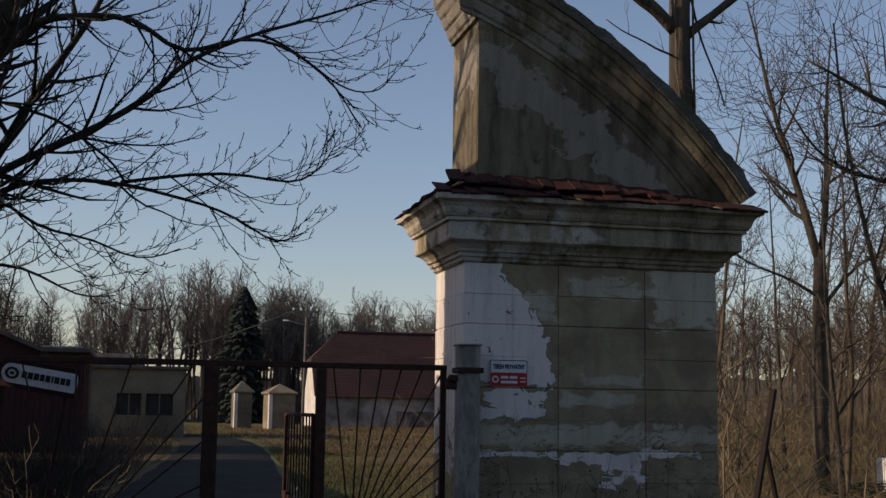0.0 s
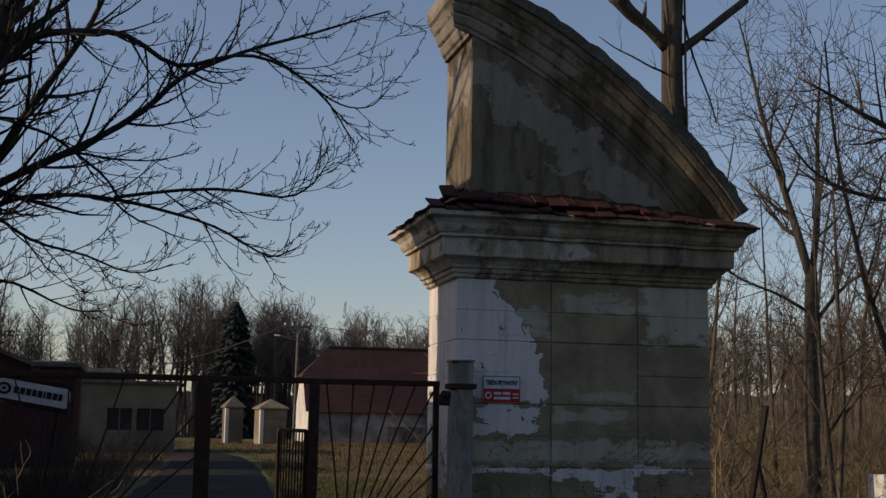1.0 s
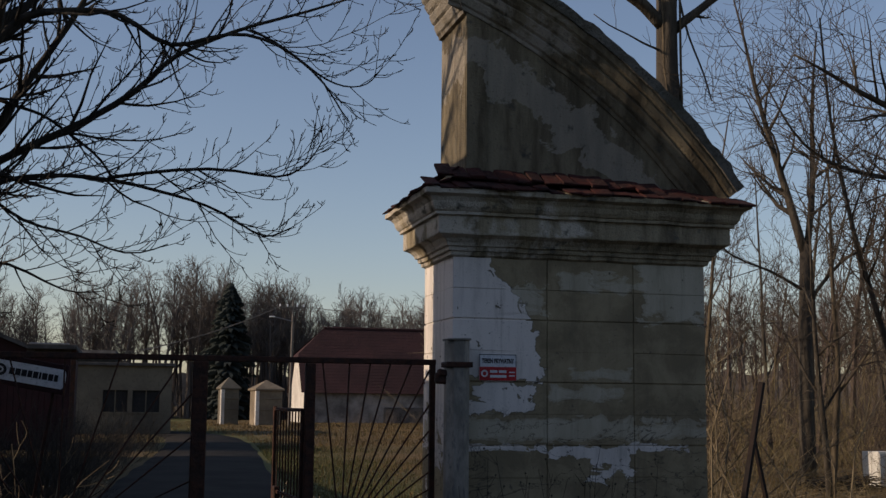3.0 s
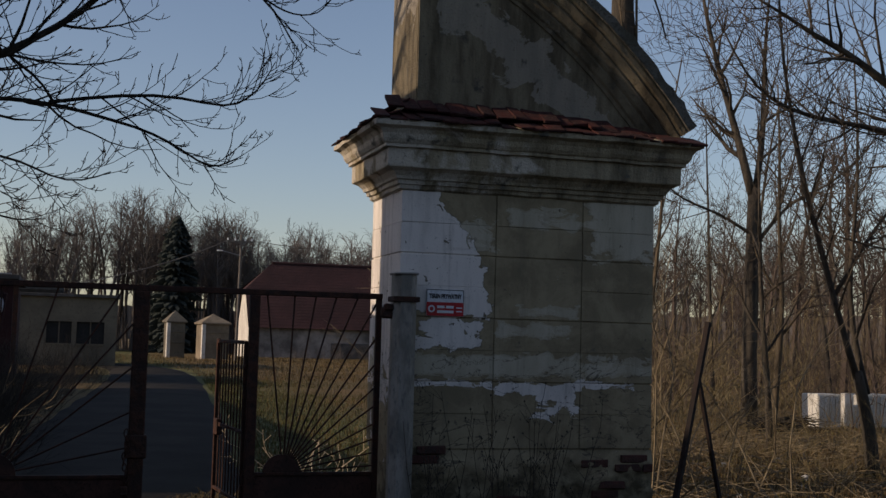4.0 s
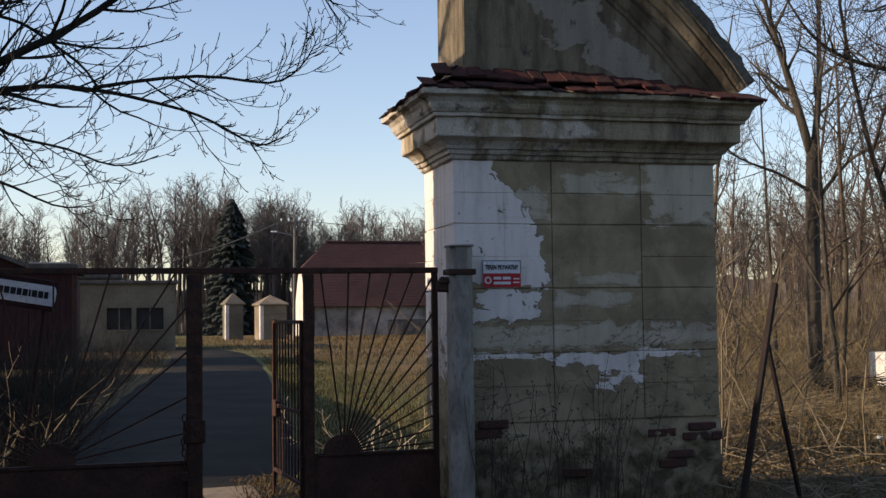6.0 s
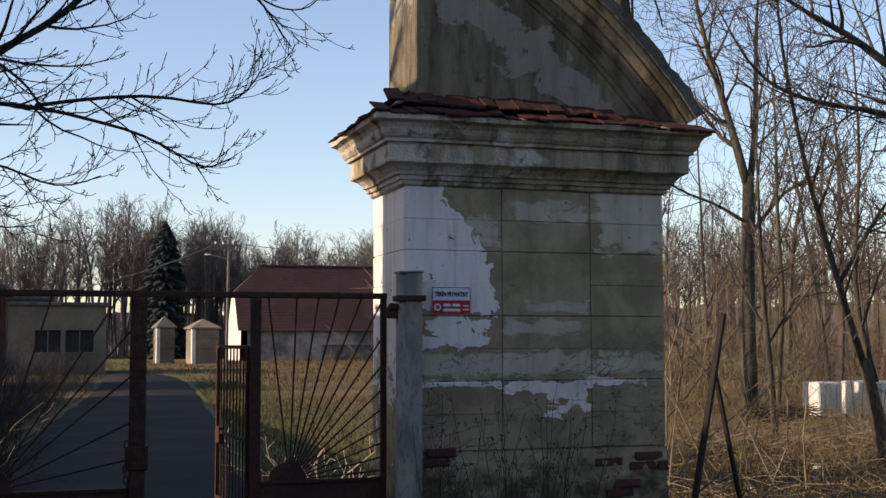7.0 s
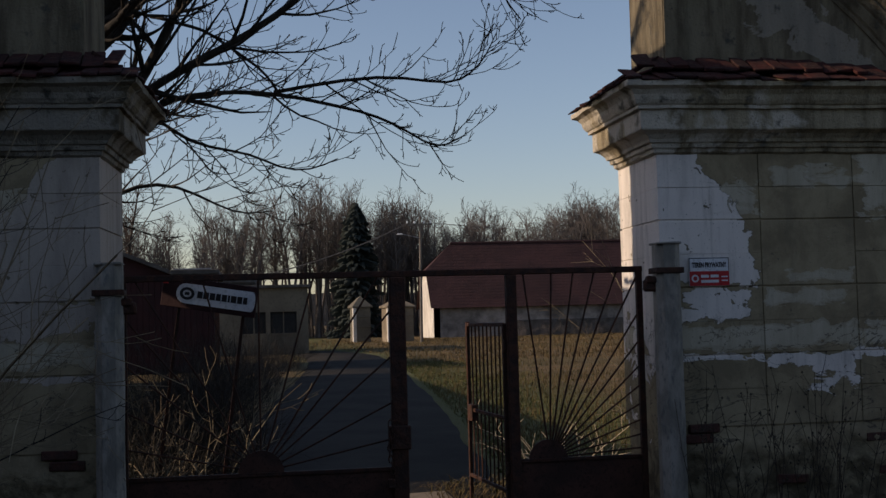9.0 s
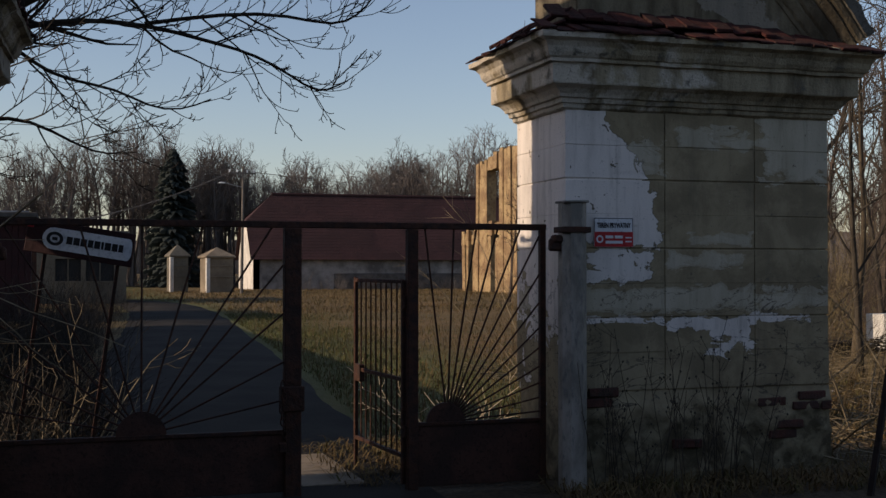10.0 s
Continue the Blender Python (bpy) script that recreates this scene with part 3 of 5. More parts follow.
    # raking moulding, front and back
    prof = ((-0.035, -0.02), (-0.035, 0.185), (0.05, 0.19), (0.085, 0.178), (0.105, 0.150), (0.118, 0.158), (0.165, 0.128), (0.185, 0.104), (0.20, 0.112), (0.255, 0.082), (0.272, 0.058), (0.29, 0.064), (0.345, 0.038), (0.36, 0.018), (0.39, 0.014), (0.395, -0.02))
    V, F = [], []
    for i in range(steps + 1):
        for n_, p_ in prof:
            q = arc_at(n_, i)
            wob = 0.006 * noise.noise(Vector((i * 0.8, n_ * 20, seed)))
            x = q.x - (p_ + 0.02 if i == 0 else 0)
            V.append((side * x, -p_ + wob, max(q.z, 3.22)))
    k = len(prof)
    for i in range(steps):
        for j in range(k - 1):
            F.append((i * k + j, i * k + j + 1, (i + 1) * k + j + 1, (i + 1) * k + j))
    F.append(tuple(range(k)))
    F.append(tuple(range(steps * k, steps * k + k))[::-1])
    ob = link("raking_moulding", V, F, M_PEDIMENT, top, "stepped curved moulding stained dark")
    # return of the moulding along the inner side
    V, F = [], []
    zt = arc_at(0.0, 0).z
    for s in range(13):
        y = -0.19 + s * ((PEDIMENT_DEPTH + 0.18) / 12)
        for n_, p_ in prof:
            wob = 0.008 * noise.noise(Vector((y * 5, n_ * 18, seed + 3)))
            V.append((side * (0.10 - p_ - 0.02 + wob), max(y, -p_), zt - n_ * 1.12 + wob))
    for s in range(12):
        for j in range(k - 1):
            F.append((s * k + j, s * k + j + 1, (s + 1) * k + j + 1, (s + 1) * k + j))
    F.append(tuple(range(12 * k, 13 * k)))
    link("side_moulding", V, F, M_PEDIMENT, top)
    # dark, crumbling coping that covers the top
    V, F = [], []
    for i in range(steps + 1):
        q0 = arc_at(-0.05, i)
        for y in (-0.215, -0.10, 0.15, 0.5, PEDIMENT_DEPTH + 0.04):
            b_ = 0.025 * noise.noise(Vector((i * 0.7, y * 6, seed))) + 0.018 * noise.noise(Vector((i * 2.1, y * 9, seed)))
            q = arc_at(-0.05 - abs(b_) * 1.6, i)
            V.append((side * (q.x - (0.14 if i == 0 else 0)), y + b_ * 0.6, q.z))
        q = arc_at(0.03, i)
        V.append((side * (q.x - (0.14 if i == 0 else 0)), PEDIMENT_DEPTH - 0.03, q.z))
        V.append((side * (q.x - (0.14 if i == 0 else 0)), -0.215, q.z))
    for i in range(steps):
        for j in range(7):
            F.append((i * 7 + j, i * 7 + (j + 1) % 7, (i + 1) * 7 + (j + 1) % 7, (i + 1) * 7 + j))
    F.append(tuple(range(7)))
    F.append(tuple(range(steps * 7, steps * 7 + 7))[::-1])
    link("coping", V, F, M_MOSS, top, "dark mossy crumbling coping")
    # flat strip down the inner edge of the panel
    xa, xb = sorted((side * 0.10, side * 0.285))
    boxed("edge_strip", (xa, xb, -0.014, 0.02, 3.30, 4.72), M_PANEL, top, chamfer=0.004)
    return top


right_pillar = build_pillar((0, 10, 0), 1, "tall gate pillar with peeling white stucco and curved pediment", 11)
left_pillar = build_pillar((-4.24, 10, 0), -1, "shaded gate pillar with grey stucco blocks and red tiles", 23)
left_pillar.rotation_euler = (0, 0, radians(-3.5))


# ---- posts in front of the pillars ----
def build_post(at, top_z, side):
    rng = random.Random(int(abs(at[0]) * 100) + 2)
    post = thing("concrete_post", "flaking pale grey concrete gate post with iron brackets", "post", at, "gate posts")
    V, F = [], []
    for i in range(13):
        z = GZ - 0.2 + (top_z - GZ + 0.2) * i / 12
        for j in range(8):
            a = 2 * math.pi * (j + 0.5) / 8
            x, y = 0.098 * math.copysign(min(1, abs(math.cos(a)) * 1.25), math.cos(a)), 0.085 * math.copysign(min(1, abs(math.sin(a)) * 1.25), math.sin(a))
            e = 0.008 * noise.noise(Vector((x * 20, y * 20 + at[0], z * 5)))
            V.append((x + e, y + e, z))
    for i in range(12):
        for j in range(8):
            F.append((i * 8 + j, i * 8 + (j + 1) % 8, (i + 1) * 8 + (j + 1) % 8, (i + 1) * 8 + j))
    F.append(tuple(range(96, 104)))
    link("shaft", V, F, M_CONC, post)
    boxed("cap", (-0.10, 0.10, -0.095, 0.09, top_z, top_z + 0.018), M_CONC, post, chamfer=0.006, jit=0.004, rng=rng)
    for z in (top_z - 0.20,):
        boxed("clamp", (-0.112, 0.112, -0.10, 0.095, z - 0.022, z + 0.022), M_IRON, post, "rusted iron clamp", 0.004)
    xs = sorted((-side * 0.06, -side * 0.19))
    boxed("hinge_lug", (xs[0], xs[1], -0.03, 0.03, top_z - 0.36, top_z - 0.27), M_IRON, post, "lumpy rusted hinge lug", 0.015, 0.008, rng)
    boxed("bolt", (xs[0] + 0.02, xs[1] - 0.03, -0.05, 0.03, top_z - 0.30, top_z - 0.24), M_IRON, post, "", 0.012, 0.006, rng)
    return post


build_post((0.012, 9.90, 0), 1.985, 1)
build_post((-4.17, 9.90, 0), 1.905, -1)

# ---- the iron gate ----
GY = 10.12


def fan(parent, cx, cz, angles, x0, x1, z0, z1):
    """Round bars that spread from one point and end at the frame."""
    for a in angles:
        d = Vector((math.cos(radians(a)), 0, math.sin(radians(a))))
        t = 9.0
        if d.x > 1e-6:
            t = min(t, (x1 - cx) / d.x)
        if d.x < -1e-6:
            t = min(t, (x0 - cx) / d.x)
        if d.z > 1e-6:
            t = min(t, (z1 - cz) / d.z)
        p = Vector((cx, GY, cz))
        bar("ray_bar", p + d * 0.10, p + d * t, 0.0075, M_IRON, parent)


def half_disc(parent, cx, cz, r):
    bm = bmesh.new()
    pts = [(cx + r * math.cos(math.pi * i / 16), cz + r * math.sin(math.pi * i / 16)) for i in range(17)]
    front = [bm.verts.new((x, GY - 0.012, z)) for x, z in pts]
    back = [bm.verts.new((x, GY + 0.012, z)) for x, z in pts]
    bm.faces.new(front)
    bm.faces.new(back[::-1])
    for i in range(17):
        bm.faces.new((front[i], back[i], back[(i + 1) % 17], front[(i + 1) % 17]))
    part("hub_plate", bm, M_SHEET, parent, "rusty half-round hub plate")


gate = thing("iron_gate", "fixed rusty iron gate with sunburst bars and long top rail", "gate", (0, 0, 0), "gate leaves")
boxed("top_rail", (-4.13, -0.115, GY - 0.028, GY + 0.028, 1.785, 1.832), M_IRON, gate, chamfer=0.005)
boxed("stile", (-0.165, -0.118, GY - 0.024, GY + 0.024, GZ + 0.01, 1.785), M_IRON, gate, chamfer=0.004)
boxed("post", (-1.215, -1.135, GY - 0.04, GY + 0.04, GZ - 0.02, 1.785), M_IRON, gate, "stout rusty square post", chamfer=0.006)
boxed("kick_plate", (-1.135, -0.165, GY - 0.008, GY + 0.008, GZ + 0.04, 0.335), M_SHEET, gate, "dark rusty sheet steel", chamfer=0.003)
boxed("bottom_rail", (-1.135, -0.165, GY - 0.02, GY + 0.02, 0.335, 0.362), M_IRON, gate, chamfer=0.003)
half_disc(gate, -0.915, 0.355, 0.15)
fan(gate, -0.90, 0.36, (4, 12, 20, 28, 36, 43, 50, 56, 62, 68, 74.5, 81, 88, 97), -1.135, -0.165, 0.36, 1.785)

leaf = thing("driveway_gate", "closed wide rusty gate leaf with sunburst bars and sheet base", "gate", (0, 0, 0), "gate leaves")
boxed("post", (-2.125, -2.005, GY - 0.05, GY + 0.05, GZ + 0.02, 1.785), M_IRON, leaf, "stout rusty square post", chamfer=0.007)
boxed("stile", (-4.125, -4.07, GY - 0.024, GY + 0.024, GZ + 0.02, 1.785), M_IRON, leaf, chamfer=0.004)
boxed("kick_plate", (-4.07, -2.125, GY - 0.008, GY + 0.008, GZ + 0.06, 0.32), M_SHEET, leaf, "dark rusty sheet steel", chamfer=0.003)
boxed("bottom_rail", (-4.07, -2.125, GY - 0.02, GY + 0.02, 0.32, 0.35), M_IRON, leaf, chamfer=0.003)
half_disc(leaf, -3.11, 0.345, 0.17)
fan(leaf, -3.11, 0.35, (12, 26, 40, 50, 58, 74, 90, 106, 122, 130, 140, 154, 168), -4.07, -2.125, 0.35, 1.785)
boxed("lock_box", (-2.15, -1.985, GY - 0.065, GY + 0.06, 0.48, 0.66), M_IRON, leaf, "rusty lock case", 0.008)


def build_chain():
    chain = thing("chain", "rusty chain and padlock hung on the gate post", "chain", (-2.10, GY - 0.075, 0.58))
    V, F = [], []
    link_pts = [Vector((0.017 * math.cos(a), 0, 0.030 * math.sin(a))) for a in [2 * math.pi * i / 10 for i in range(11)]]
    tube(V, F, link_pts, [0.0055] * 11, 5, cap=False)
    me = bpy.data.meshes.new("chain_link")
    me.from_pydata([tuple(v) for v in V], [], F)
    me.materials.append(M_IRON)
    for i in range(9):
        ob = new("chain_link", me)
        ob.parent = chain
        ob.matrix_basis = pose(-0.045 + 0.01 * math.sin(i), -0.01, 0.10 - i * 0.044, 0, 8 * math.sin(i * 2), 80 if i % 2 else 10)
    boxed("padlock", (-0.075, -0.02, -0.03, 0.0, -0.38, -0.31), M_IRON, chain, "small rusty padlock", 0.006)


build_chain()


def build_wicket():
    w = thing("wicket_gate", "narrow barred iron wicket standing open inwards", "gate", (-1.225, GY + 0.03, 0))
    w.rotation_euler = (0, 0, radians(94.6))
    L = 1.14
    boxed("hinge_stile", (0, 0.035, -0.016, 0.016, GZ + 0.06, 1.41), M_IRON, w)
    boxed("lock_stile", (L - 0.03, L, -0.016, 0.016, GZ + 0.0, 1.425), M_IRON, w)
    boxed("top_rail", (0.035, L - 0.03, -0.014, 0.014, 1.385, 1.415), M_IRON, w)
    boxed("bottom_rail", (0.035, L - 0.03, -0.014, 0.014, 0.10, 0.13), M_IRON, w)
    boxed("middle_rail", (0.035, L - 0.03, -0.010, 0.010, 0.66, 0.69), M_IRON, w)
    boxed("lock_case", (L - 0.17, L - 0.03, -0.025, 0.025, 0.58, 0.72), M_IRON, w, "rusty lock case", 0.006)
    for i in range(8):
        x = 0.035 + (L - 0.065) * (i + 1) / 9
        bar("bar", (x, 0, 0.13), (x, 0, 1.385), 0.0075, M_IRON, w)
    for z in (0.25, 1.20):
        V, F = [], []
        tube(V, F, [Vector((-0.012, 0, z)), Vector((-0.012, 0, z + 0.09))], [0.016, 0.016], 8)
        link("hinge", V, F, M_IRON, w, "rusty barrel hinge")


build_wicket()


# ---- warning sign on the pillar ----
def text_mesh(name, body, size, material, parent, at, width=None, label=""):
    cu = bpy.data.curves.new(name, "FONT")
    cu.body, cu.size, cu.extrude, cu.align_x, cu.align_y = body, size, 0.0006, "CENTER", "CENTER"
    cu.offset = 0.0022
    tmp = bpy.data.objects.new("tmp", cu)
    scene.collection.objects.link(tmp)
    me = bpy.data.meshes.new_from_object(tmp.evaluated_get(bpy.context.evaluated_depsgraph_get()))
    bpy.data.objects.remove(tmp)
    xs = [v.co.x for v in me.vertices]
    s = width / (max(xs) - min(xs)) if width else 1.0
    for v in me.vertices:
        v.co = Vector((v.co.x * s, -v.co.z, v.co.y))
    me.materials.clear()
    me.materials.append(material)
    ob = new(name, me)
    ob.parent = parent
    ob.location = at
    return ob


def build_sign():
    s = thing("warning_sign", "small white and red private property sign on the pillar", "sign", (0.395, 9.988, 1.772))
    boxed("plate", (-0.165, 0.165, -0.004, 0.0, -0.112, 0.112), M_SIGNWHITE, s, chamfer=0.001)
    boxed("border", (-0.163, 0.163, -0.0052, -0.0042, 0.104, 0.110), M_BLACK, s, chamfer=0)
    boxed("border", (-0.163, -0.158, -0.0052, -0.0042, 0.006, 0.104), M_BLACK, s, chamfer=0)
    boxed("border", (0.158, 0.163, -0.0052, -0.0042, 0.006, 0.104), M_BLACK, s, chamfer=0)
    boxed("red_field", (-0.163, 0.163, -0.0054, -0.0042, -0.110, 0.004), M_SIGNRED, s, "red lower field", chamfer=0)
    text_mesh("lettering", "TEREN PRYWATNY", 0.052, M_BLACK, s, (0, -0.0056, 0.052), 0.285)
    bm = bmesh.new()
    for i in range(20):
        a, b = 2 * math.pi * i / 20, 2 * math.pi * (i + 1) / 20
        bm.faces.new([bm.verts.new((-0.118 + r * math.cos(t), -0.0066, -0.052 + r * math.sin(t))) for r, t in ((0.030, a), (0.030, b), (0.017, b), (0.017, a))])
    part("ring_mark", bm, M_SIGNWHITE, s)
    for z, a, b in ((-0.035, -0.07, -0.005), (-0.035, 0.008, 0.075), (-0.075, -0.07, 0.075)):
        boxed("text_bar", (a, b, -0.0068, -0.0056, z - 0.011, z + 0.011), M_SIGNWHITE, s, chamfer=0)
    boxed("mark", (0.098, 0.150, -0.0068, -0.0056, -0.045, -0.035), M_SIGNWHITE, s, chamfer=0)
    boxed("mark", (0.098, 0.150, -0.0068, -0.0056, -0.075, -0.065), M_SIGNWHITE, s, chamfer=0)


build_sign()


# ---- iron stakes beside the pillar ----
def build_stakes():
    s = thing("iron_stakes", "two rusty angle-iron stakes leaning together in dead grass", "stake", (0, 0, 0))
    a, b = Vector((1.91, 8.98, GZ - 0.2)), Vector((2.36, 9.08, 1.66))
    for nm, p, q, r in (("stake", a, b, 0.028), ("prop", b.lerp(a, 0.20) + Vector((0.0, 0.03, 0)), Vector((2.69, 9.25, GZ - 0.2)), 0.020)):
        V, F = [], []
        tube(V, F, [p, p.lerp(q, 0.5), q], [r, r, r], 4)
        link(nm, V, F, M_STAKE, s)


build_stakes()


# ---- shed and its sign, behind the gate ----
def build_shed():
    s = thing("shed", "low maroon timber shed with felt roof, coloured dark for deep shade", "shed", (0, 0, 0))
    x0, x1, y0, y1, ze = -12.0, -4.30, 42.0, 49.6, 2.95
    boxed("wall", (x0, x1 - 0.03, y0 + 0.04, y1, GZ - 0.1, ze), M_MAROON, s, chamfer=0.01)
    n = 40
    for i in range(n):
        xa = x0 + (x1 - x0) * i / n
        boxed("board", (xa + 0.006, xa + (x1 - x0) / n - 0.006, y0, y0 + 0.038, GZ + 0.05, ze), M_MAROON, s, chamfer=0.006)
    # gable end under the falling roof
    bm = bmesh.new()
    prof = ((x0, ze), (-5.2, ze), (-5.75, 3.14), (-8.6, 4.32), (x0, 3.05))
    f = [bm.verts.new((x, y0 + 0.02, z)) for x, z in prof]
    g = [bm.verts.new((x, y1, z)) for x, z in prof]
    bm.faces.new(f)
    bm.faces.new(g[::-1])
    for i in range(5):
        bm.faces.new((f[i], g[i], g[(i + 1) % 5], f[(i + 1) % 5]))
    part("gable", bm, M_MAROON, s)
    for (xa, za), (xb, zb) in (((x0 - 0.3, 2.98), (-8.6, 4.46)), ((-8.6, 4.46), (-5.45, 3.16))):
        V = []
        for y in (y0 - 0.35, y1 + 0.3):
            V += [(xa, y, za), (xb, y, zb), (xb, y, zb - 0.13), (xa, y, za - 0.13)]
        link("roof_slope", V, [(0, 1, 5, 4), (3, 7, 6, 2), (0, 4, 7, 3), (0, 3, 2, 1), (4, 5, 6, 7), (1, 2, 6, 5)], M_FELT, s, "dark felt roof slope")
    # flat porch roof with a bright sheet on it
    boxed("porch_roof", (-5.70, -4.12, y0 - 0.5, y1, 3.10, 3.26), M_FELT, s, "dark flat porch roof", 0.02)
    boxed("canopy", (-5.62, -4.38, y0 - 0.3, y1 - 0.5, 3.264, 3.31), M_ZINC, s, "thin grey metal canopy", 0.01)
    boxed("fascia", (-5.70, -4.30, y0 - 0.02, y0 + 0.03, ze + 0.004, 3.096), M_FELT, s)
    boxed("corner_post", (x1 + 0.004, x1 + 0.16, y0 - 0.03, y0 + 0.12, GZ - 0.1, 3.095), M_IRON, s)


build_shed()


def build_company_sign():
    b = thing("sign_board", "tilted white oblong sign board with black lettering bars", "sign", (-3.50, 11.02, 1.690))
    b.matrix_basis = pose(-3.50, 11.02, 1.690, 0, 9.0, -20)
    boxed("backing", (-0.41, 0.41, -0.012, 0.02, -0.125, 0.125), M_MAROON, b, "dark maroon backing board", 0.005)
    bm = bmesh.new()
    pts = []
    for cxx, s_ in ((0.375, 1), (-0.20, -1)):
        for i in range(9):
            a = -math.pi / 2 + math.pi * i / 8
            rr = 0.082
            pts.append((cxx + s_ * rr * math.cos(a) * (0.35 if s_ > 0 else 1.0), s_ * rr * math.sin(a)))
    vs = [bm.verts.new((x, -0.016, z)) for x, z in pts]
    vb = [bm.verts.new((x, -0.0125, z)) for x, z in pts]
    bm.faces.new(vs)
    bm.faces.new(vb[::-1])
    for i in range(len(vs)):
        bm.faces.new((vs[i], vb[i], vb[(i + 1) % len(vs)], vs[(i + 1) % len(vs)]))
    part("white_panel", bm, M_SIGNWHITE, b)
    bm = bmesh.new()
    for i in range(20):
        a, c = 2 * math.pi * i / 20, 2 * math.pi * (i + 1) / 20
        bm.faces.new([bm.verts.new((-0.185 + r * 1.25 * math.cos(t), -0.0185, r * math.sin(t))) for r, t in ((0.052, a), (0.052, c), (0.030, c), (0.030, a))])
    box(bm, -0.205, -0.165, -0.0195, -0.017, -0.012, 0.012)
    part("oval_mark", bm, M_BLACK, b)
    x = -0.095
    for w in (0.044, 0.046, 0.046, 0.040, 0.044, 0.018, 0.046, 0.042, 0.034):
        boxed("letter_bar", (x, x + w, -0.0195, -0.0165, -0.026, 0.030), M_BLACK, b, chamfer=0)
        x += w + 0.009
    boxed("red_corner", (-0.405, -0.36, -0.0165, -0.0125, 0.06, 0.12), M_SIGNRED, b, chamfer=0)
    for x in (-0.26, 0.30):
        bar("support", (x, 0.03, -0.10), (x + 0.03, 0.03, -1.80), 0.018, M_IRON, b, "dark iron support", square=True)


build_company_sign()


def road_x(y):
    return np.interp(y, [-30, 6, 12, 20, 32, 46, 56, 64, 71, 90], [-2.7, -2.7, -2.5, -1.6, -0.55, 0.55, 0.9, 0.2, -4, -30])


# ---- flat-roofed building along the drive ----
def wall_with_openings(name, x0, x1, y0, th, z0, z1, holes, material, parent, label=""):
    """A wall in the plane y0, built of the solid pieces round its openings."""
    bm = bmesh.new()
    cuts = sorted({x0, x1, *[h[0] for h in holes], *[h[1] for h in holes]})
    for a, b in zip(cuts[:-1], cuts[1:]):
        here = [h for h in holes if h[0] <= a + 1e-6 and h[1] >= b - 1e-6]
        z = z0
        for h in sorted(here, key=lambda q: q[2]):
            if h[2] > z:
                box(bm, a, b, y0, y0 + th, z, h[2])
            z = h[3]
        if z < z1:
            box(bm, a, b, y0, y0 + th, z, z1)
    bmesh.ops.remove_doubles(bm, verts=bm.verts, dist=0.0005)
    return part(name, bm, material, parent, label)


def build_flat_building():
    b = thing("flat_building", "low pale flat-roofed building with dark window openings", "building", (0, 0, 0))
    y = 62.0
    holes = [(-3.52, -2.35, 0.92, 1.98), (-2.12, -0.82, 0.92, 1.98), (-8.2, -6.4, 0.95, 2.0), (-5.9, -4.9, GZ + 0.05, 2.0)]
    wall_with_openings("front_wall", -14.0, -0.25, y, 0.3, GZ - 0.1, 3.16, holes, M_PLASTER, b)
    boxed("end_wall", (-0.55, -0.25, y + 0.3, y + 8, GZ - 0.1, 3.16), M_PLASTER, b)
    boxed("rear_wall", (-14.0, -0.55, y + 7.7, y + 8, GZ - 0.1, 3.16), M_PLASTER, b)
    boxed("roof", (-14.2, -0.10, y - 0.2, y + 8.2, 3.16, 3.32), M_FELT, b, "dark flat roof edge", 0.02)
    boxed("lean_roof", (-9.0, -2.8, y + 1, y + 6, 3.32, 3.95), M_FELT, b, "darker raised roof part", 0.2)
    for h in holes[:3]:
        w = part("window", box(bmesh.new(), h[0], h[1], y + 0.16, y + 0.2, h[2], h[3]), M_DARK, b, "dark empty window")
        boxed("mullion", ((h[0] + h[1]) / 2 - 0.03, (h[0] + h[1]) / 2 + 0.03, y + 0.12, y + 0.158, h[2], h[3]), M_PLASTER, w)
        boxed("sill", (h[0] - 0.05, h[1] + 0.05, y - 0.06, y + 0.1, h[2] - 0.08, h[2] - 0.004), M_PLASTER, w)
    boxed("door", (-5.9, -4.9, y + 0.16, y + 0.2, GZ + 0.05, 2.0), M_DARK, b)


build_flat_building()


